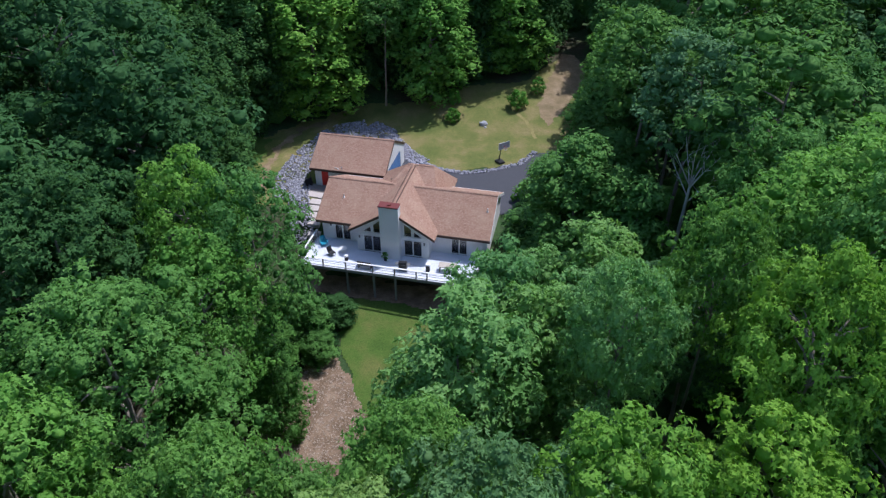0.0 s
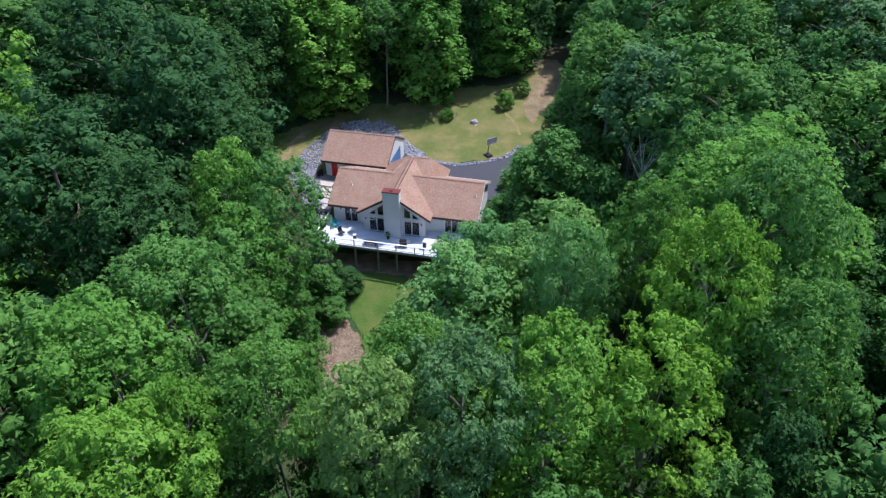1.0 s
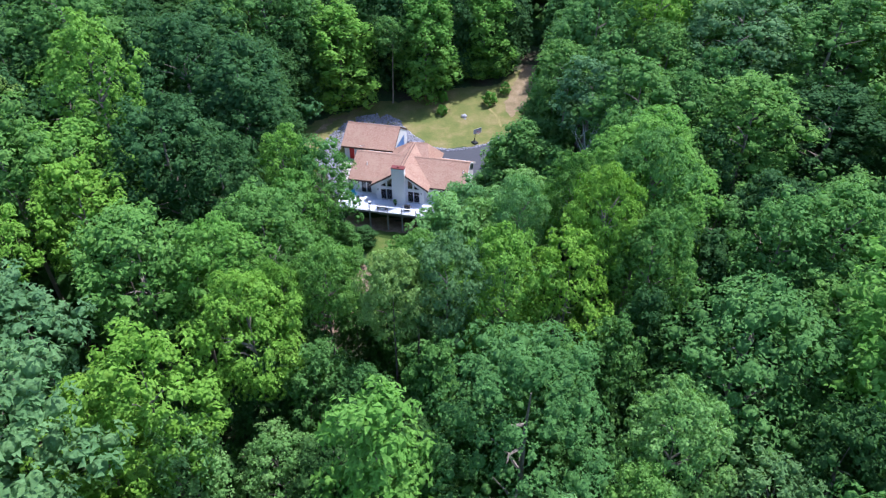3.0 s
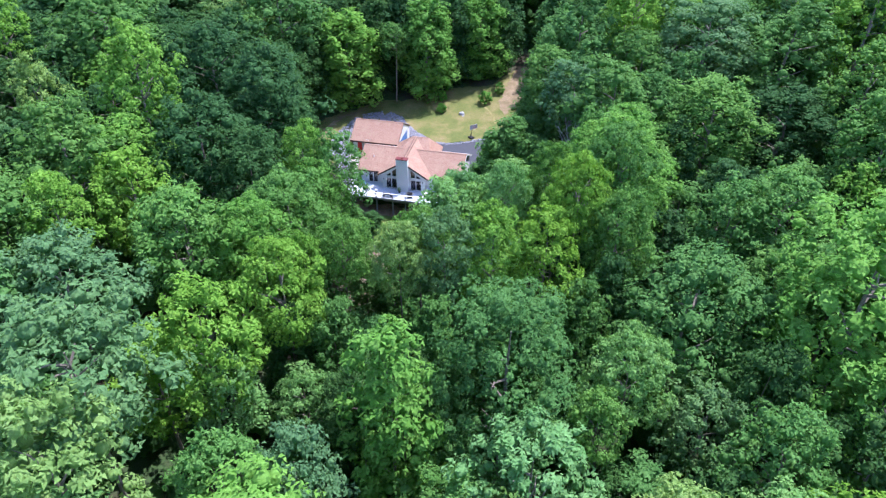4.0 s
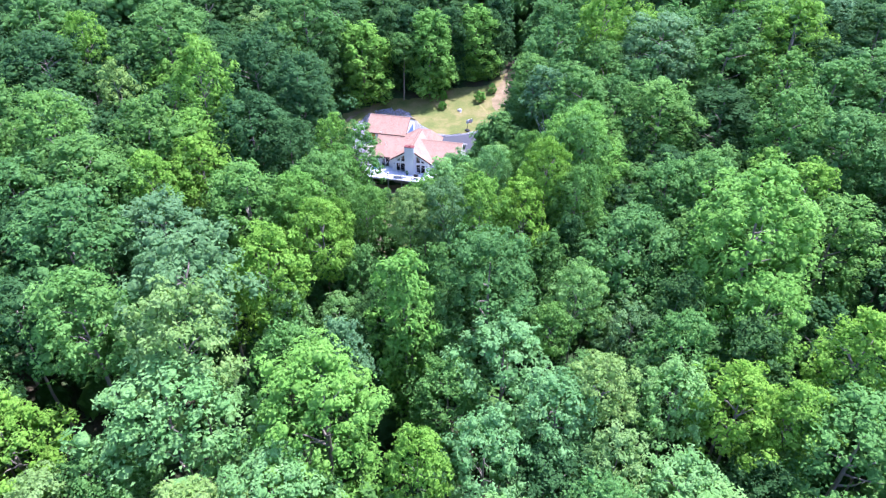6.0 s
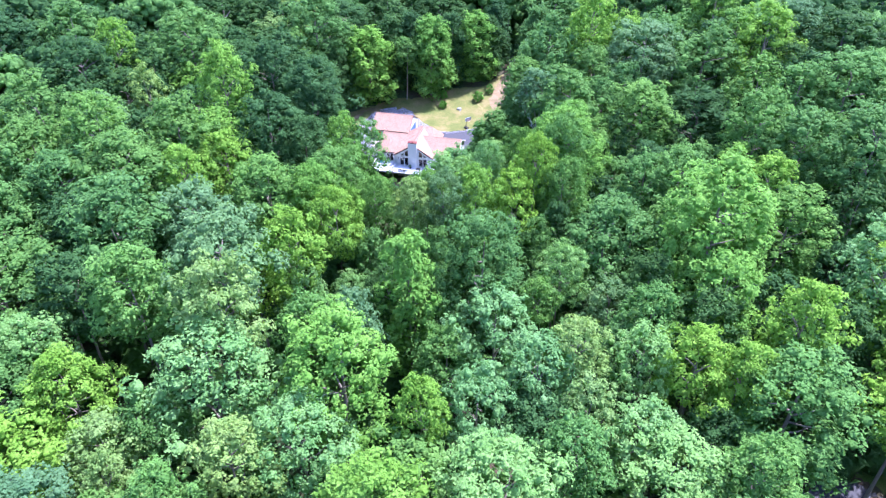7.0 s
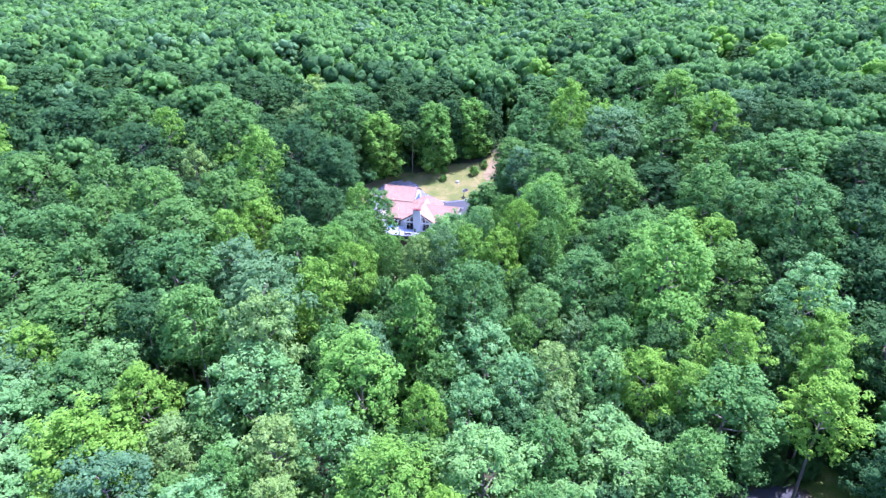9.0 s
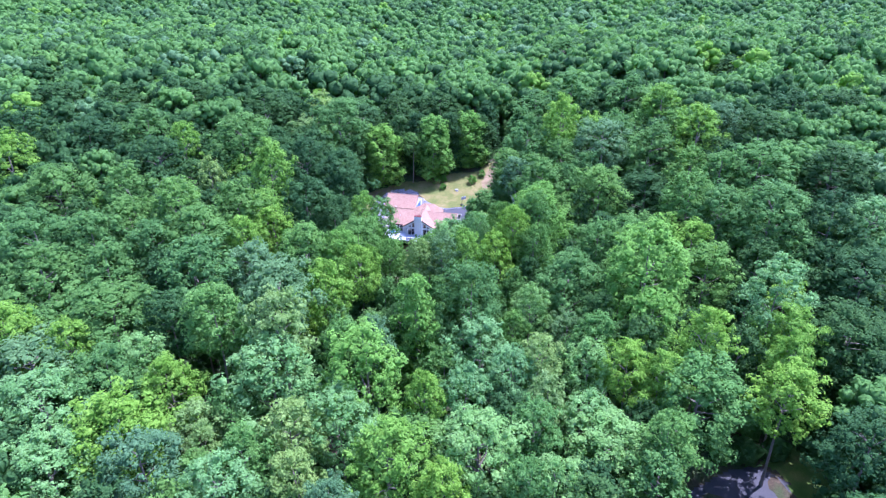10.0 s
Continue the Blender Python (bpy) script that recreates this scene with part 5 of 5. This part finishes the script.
def lantern(m):
    ob = thing("lantern", m, "black lantern with white top on the deck", "lantern")
    part("body", soft_box(-0.16, 0.16, -0.16, 0.16, 0.0, 0.55, 0.02), BLACK, ob)
    part("top", soft_box(-0.19, 0.19, -0.19, 0.19, 0.552, 0.66, 0.02), WHITE, ob, "white painted top")
    return ob


adirondack(on_deck(-7.7, 0.75, 35))
patio_chair(on_deck(-6.25, -0.75, 60))
round_table(on_deck(-5.25, 0.1))
grill(on_deck(1.9, -1.6, 4))
bench(on_deck(-2.1, -2.1, 180))
wooden_table(on_deck(6.5, -0.75, 2))
potted_plant(on_deck(-0.35, -0.45), "leafy green plant in a dark pot by the chimney")
lantern(on_deck(-4.4, -1.3))
lantern(on_deck(4.5, -1.3) @ Matrix.Diagonal((1.25, 1.25, 1.5, 1)))


# ---- yard ----
def ground_pose(x, y, turn=0.0, sink=0.0):
    return pose(x, y, land(x, y) - sink, 0, 0, turn)


PALE = plain("pale_acrylic", (0.52, 0.54, 0.57), (0.62, 0.64, 0.67), 0.25, 0, 1.0, 12, 0.04)


def basketball_hoop(m):
    ob = thing("basketball_hoop", m, "portable basketball hoop with black base by the driveway", "basketball hoop")
    base = soft_box(-0.45, 0.45, -0.35, 0.75, 0.0, 0.32, 0.06)
    part("base", base, BLACK, ob, "black ballast base")
    part("pole", tubes(((0, 0.35, 0.28), (0, 0.05, 2.55), 0.055, 0.05, 10), ((0, 0.05, 2.55), (0, -0.45, 3.0), 0.04, 0.035, 8), ((0, 0.62, 0.3), (0, 0.15, 1.6), 0.03, 0.03, 6)), BLACK, ob)
    board = part("backboard", soft_box(-0.80, 0.80, -0.54, -0.50, 2.70, 3.72, 0.012), PALE, ob, "pale grey backboard")
    part("border", boxes((-0.81, 0.81, -0.546, -0.494, 3.68, 3.73), (-0.81, 0.81, -0.546, -0.494, 2.69, 2.74), (-0.82, -0.76, -0.55, -0.49, 2.69, 3.73), (0.76, 0.82, -0.55, -0.49, 2.69, 3.73),
                          (-0.3, 0.3, -0.548, -0.535, 3.30, 3.34), (-0.3, -0.26, -0.548, -0.535, 2.9, 3.30), (0.26, 0.3, -0.548, -0.535, 2.9, 3.30)), WHITE, board, "white painted lines")
    rim, n = bmesh.new(), 18
    for k in range(n):
        a, b = k * math.tau / n, (k + 1) * math.tau / n
        tube(rim, (0.225 * math.cos(a), -0.82 + 0.225 * math.sin(a), 3.05), (0.225 * math.cos(b), -0.82 + 0.225 * math.sin(b), 3.05), 0.012, 0.012, 5)
    tube(rim, (0, -0.55, 3.05), (0, -0.6, 3.05), 0.06, 0.04, 6)
    rim = part("rim", rim, RED, ob)
    net = bmesh.new()
    for k in range(12):
        for s in (-1, 1):
            a, b = k * math.tau / 12, (k + s * 0.9) * math.tau / 12
            tube(net, (0.22 * math.cos(a), -0.82 + 0.22 * math.sin(a), 3.04), (0.14 * math.cos(b), -0.82 + 0.14 * math.sin(b), 2.62), 0.009, 0.009, 4)
    part("net", net, WHITE, rim, "white cord net")
    return ob


basketball_hoop(ground_pose(7.5, 78.7, 32, -0.05) @ Matrix.Diagonal((1.05, 1.05, 0.88, 1)))


def boulder(m, size, seed, label):
    rng = random.Random(seed)
    bm = bmesh.new()
    bmesh.ops.create_icosphere(bm, subdivisions=3, radius=1.0)
    for v in bm.verts:
        n = noise.noise(v.co * 1.3 + Vector((seed, 0, 0))) * 0.35 + noise.noise(v.co * 3.1 + Vector((0, seed, 0))) * 0.12
        v.co *= 1 + n
        v.co.x, v.co.y, v.co.z = v.co.x * size[0], v.co.y * size[1], v.co.z * size[2]
    ob = new("boulder", mesh_of("boulder", bm, STONE))
    ob.matrix_world = m
    return tagged(ob, label, "boulder")


boulder(ground_pose(5.7, 88.9, 20, -0.2), (0.6, 0.42, 0.42), 3, "pale limestone boulder lying on the lawn")
boulder(ground_pose(5.9, 88.2, 60, -0.05), (0.25, 0.2, 0.15), 5, "small pale stone beside the lawn boulder")


def shrub(m, radius, seed, label, tall=1.0):
    ob = thing("shrub", m, label, "shrub", "lawn shrubs")
    part("stem", tubes(*[((0, 0, -0.1), (radius * 0.4 * math.cos(k * 2.1), radius * 0.4 * math.sin(k * 2.1), radius * 0.9), 0.04, 0.02, 5) for k in range(3)]), BARK, ob)
    co, loops, starts = clump_mesh(seed, 26, 1500, 0.085, tall, 0.34, radius)
    co[:, 2] += -co[:, 2].min() + 0.05
    leaves = new("foliage", mesh_from_arrays("foliage", co, loops, starts, [SHRUB_LEAF]))
    leaves.parent = ob
    return ob


shrub(ground_pose(1.3, 89.9), 1.0, 21, "rounded green shrub growing on the lawn")
shrub(ground_pose(11.0, 93.6), 1.25, 22, "large rounded green shrub on the lawn")
shrub(ground_pose(14.4, 97.4), 0.95, 23, "upright green shrub at the track's edge", 1.5)
shrub(ground_pose(1.6, 94.2), 0.9, 24, "upright green shrub at the wood's edge", 1.4)
shrub(ground_pose(9.9, 69.3), 1.3, 25, "green shrub between house and driveway")


# stones heaped round the garage and laid along the drive
def stones(name, spots, lo, hi, label):
    rng = np.random.default_rng(len(spots))
    cos, lps = [], []
    for k, (x, y) in enumerate(spots):
        s = rng.uniform(lo, hi)
        c = ICO_CO * rng.uniform(0.72, 1.2, (len(ICO_CO), 1)) * s * rng.uniform(0.65, 1.2, 3)
        a = rng.uniform(0, 6.28)
        c = np.stack([c[:, 0] * math.cos(a) - c[:, 1] * math.sin(a) + x, c[:, 0] * math.sin(a) + c[:, 1] * math.cos(a) + y, c[:, 2] * 0.75 + land(x, y) + s * 0.25 + 0.08], 1)
        cos.append(c)
        lps.append(ICO_F.ravel() + k * len(ICO_CO))
    loops = np.concatenate(lps)
    me = mesh_from_arrays(name, np.concatenate(cos), loops, np.arange(0, len(loops), 3), [RUBBLE])
    return tagged(new(name, me), label, "stones", kind="stuff")


def rubble_material():
    m, nt, bsdf, add, link = nodes_of("rubble")
    geo = add("ShaderNodeNewGeometry")
    c = ramp_of(nt, geo.outputs["Random Per Island"], [(0.0, (0.11, 0.11, 0.15)), (0.45, (0.24, 0.24, 0.30)), (0.8, (0.35, 0.35, 0.41)), (1.0, (0.52, 0.51, 0.56))])
    c = mix_of(nt, 0.35, c, ramp_of(nt, noise_of(nt, 6.0, 4, 0.7), [(0.3, (0.12, 0.12, 0.14)), (0.7, (0.48, 0.47, 0.50))]))
    link(c, bsdf.inputs["Base Color"])
    bsdf.inputs["Roughness"].default_value = 0.85
    bump_of(nt, bsdf, noise_of(nt, 12.0, 4, 0.7), 0.5, 0.03)
    return m


RUBBLE = rubble_material()


def band(path, width, count, seed):
    rng = random.Random(seed)
    spots = []
    lengths = [math.dist(a, b) for a, b in zip(path, path[1:])]
    for _ in range(count):
        d = rng.uniform(0, sum(lengths))
        for (a, b), n in zip(zip(path, path[1:]), lengths):
            if d <= n:
                break
            d -= n
        f = d / n
        ox, oy = -(b[1] - a[1]) / n, (b[0] - a[0]) / n
        w = rng.uniform(-0.5, 0.5) * width
        spots.append((a[0] + (b[0] - a[0]) * f + ox * w, a[1] + (b[1] - a[1]) * f + oy * w))
    return spots


BANK = band([(-18.2, 74.5), (-17.9, 71), (-17.4, 68), (-16.8, 65.5), (-15.8, 63)], 2.6, 700, 14) + band([(-18.6, 69.5), (-19.8, 74), (-18.6, 80.5), (-15.3, 86.8), (-11, 88.2), (-7.6, 85.6)], 3.9, 2900, 4) + band([(-7.8, 85.8), (-4.9, 80.9), (-2.8, 78.6)], 2.4, 850, 9)
stones("stone_bank", BANK, 0.08, 0.20, "bank of loose grey limestone rocks round the garage")
stones("stone_edging", band([(-3.4, 79.2), (-1, 77.1), (2.6, 76.0), (6.3, 76.7), (10.1, 78.5), (12.4, 81.7)], 0.75, 460, 6), 0.09, 0.22, "row of pale stones edging the driveway")

# slab steps beside the house
SLAB = plain("pale_slabs", (0.42, 0.36, 0.33), (0.62, 0.56, 0.53), 0.85, 0, 1.0, 7, 0.4, 0.02)
steps = thing("garden_steps", AT_HOUSE, "pale stone slab steps descending beside the house", "steps")
for k, (u, v, wide) in enumerate(((-12.6, 10.6, 2.1), (-11.9, 9.1, 1.6), (-11.5, 7.7, 1.5), (-11.0, 6.3, 1.5), (-10.5, 5.0, 1.4), (-10.1, 3.8, 1.4), (-9.95, 2.7, 1.2))):
    x, y = from_house(u, v)
    bm = soft_box(-wide / 2, wide / 2, -0.58, 0.58, land(x, y) - 0.3, land(x, y) + 0.16, 0.03)
    bmesh.ops.transform(bm, matrix=pose(u, v, 0, 0, 0, (k * 37 % 11) - 5), verts=bm.verts)
    part("step", bm, SLAB, steps)


def hose_cart(m):
    ob = thing("wheelbarrow", m, "dark upturned wheelbarrow leaning by the garage", "wheelbarrow")
    bm = soft_box(-0.6, 0.6, -0.08, 0.08, 0.05, 0.95, 0.07)
    bmesh.ops.transform(bm, matrix=pose(0, 0, 0, -18), verts=bm.verts)
    part("tray", bm, BLACK, ob)
    part("handle", tubes(((-0.5, -0.1, 0.0), (-0.45, 0.2, 1.35), 0.03, 0.03, 6)), BROWN, ob)
    part("handle", tubes(((0.5, -0.1, 0.0), (0.45, 0.2, 1.35), 0.03, 0.03, 6)), BROWN, ob)
    wheel = tubes(((-0.06, -0.2, 0.2), (0.06, -0.2, 0.2), 0.2, 0.2, 14))
    part("wheel", wheel, BLACK, ob)
    return ob


hose_cart(on_deck(-14.1, 12.7, 70, land(*from_house(-14.1, 12.7))))


def satellite_dish(m):
    ob = thing("satellite_dish", m, "small white satellite dish on the garage eave", "satellite dish")
    bm = bmesh.new()
    bmesh.ops.create_uvsphere(bm, u_segments=16, v_segments=10, radius=0.7)
    bmesh.ops.delete(bm, geom=[v for v in bm.verts if v.co.z > -0.58], context="VERTS")
    bmesh.ops.transform(bm, matrix=pose(0, -0.1, 0.95, -50), verts=bm.verts)
    bmesh.ops.solidify(bm, geom=bm.faces[:], thickness=0.02)
    part("dish", bm, WHITE, ob)
    part("arm", tubes(((0, 0, -0.05), (0, 0, 0.42), 0.025, 0.025, 6), ((0, 0, 0.3), (0, -0.45, 0.5), 0.015, 0.015, 5)), STEEL, ob)
    return ob


satellite_dish(on_deck(-9.6, 12.62, -20, 2.66) @ Matrix.Diagonal((1.5, 1.5, 1.3, 1)))


def litter(name, outline, count, seed, size, material, label):
    """Loose chips and dry leaves strewn over a patch of ground, as one mesh."""
    rng = random.Random(seed)
    poly = [Vector(p) for p in outline]
    cos = []
    while len(cos) < count * 3:
        x, y = rng.uniform(min(p.x for p in poly), max(p.x for p in poly)), rng.uniform(min(p.y for p in poly), max(p.y for p in poly))
        if not within(x, y, poly):
            continue
        a, n = rng.uniform(0, 6.28), size * rng.uniform(0.5, 1.6)
        z = land(x, y) + 0.13
        cos += [(x, y, z), (x + n * math.cos(a), y + n * math.sin(a), z + rng.uniform(0, 0.05)), (x + 0.7 * n * math.cos(a + 0.9), y + 0.7 * n * math.sin(a + 0.9), z + rng.uniform(0.02, 0.09))]
    me = mesh_from_arrays(name, np.array(cos), np.arange(len(cos)), np.arange(0, len(cos), 3), [material])
    return tagged(new(name, me), label, "litter", kind="stuff")


CHIPS = plain("pale_chips", (0.20, 0.14, 0.10), (0.52, 0.43, 0.35), 0.9, 0, 3.0, 9, 0.2)
litter("wood_chips", [(-12.4, 49.4), (-11.2, 48.8), (-10.2, 46), (-8.6, 43.6), (-6.8, 40), (-8, 36), (-11, 34), (-17, 34.5), (-16.5, 38), (-14.8, 43)], 2600, 31, 0.16, CHIPS, "pale wood chips and dry leaves strewn over the path")
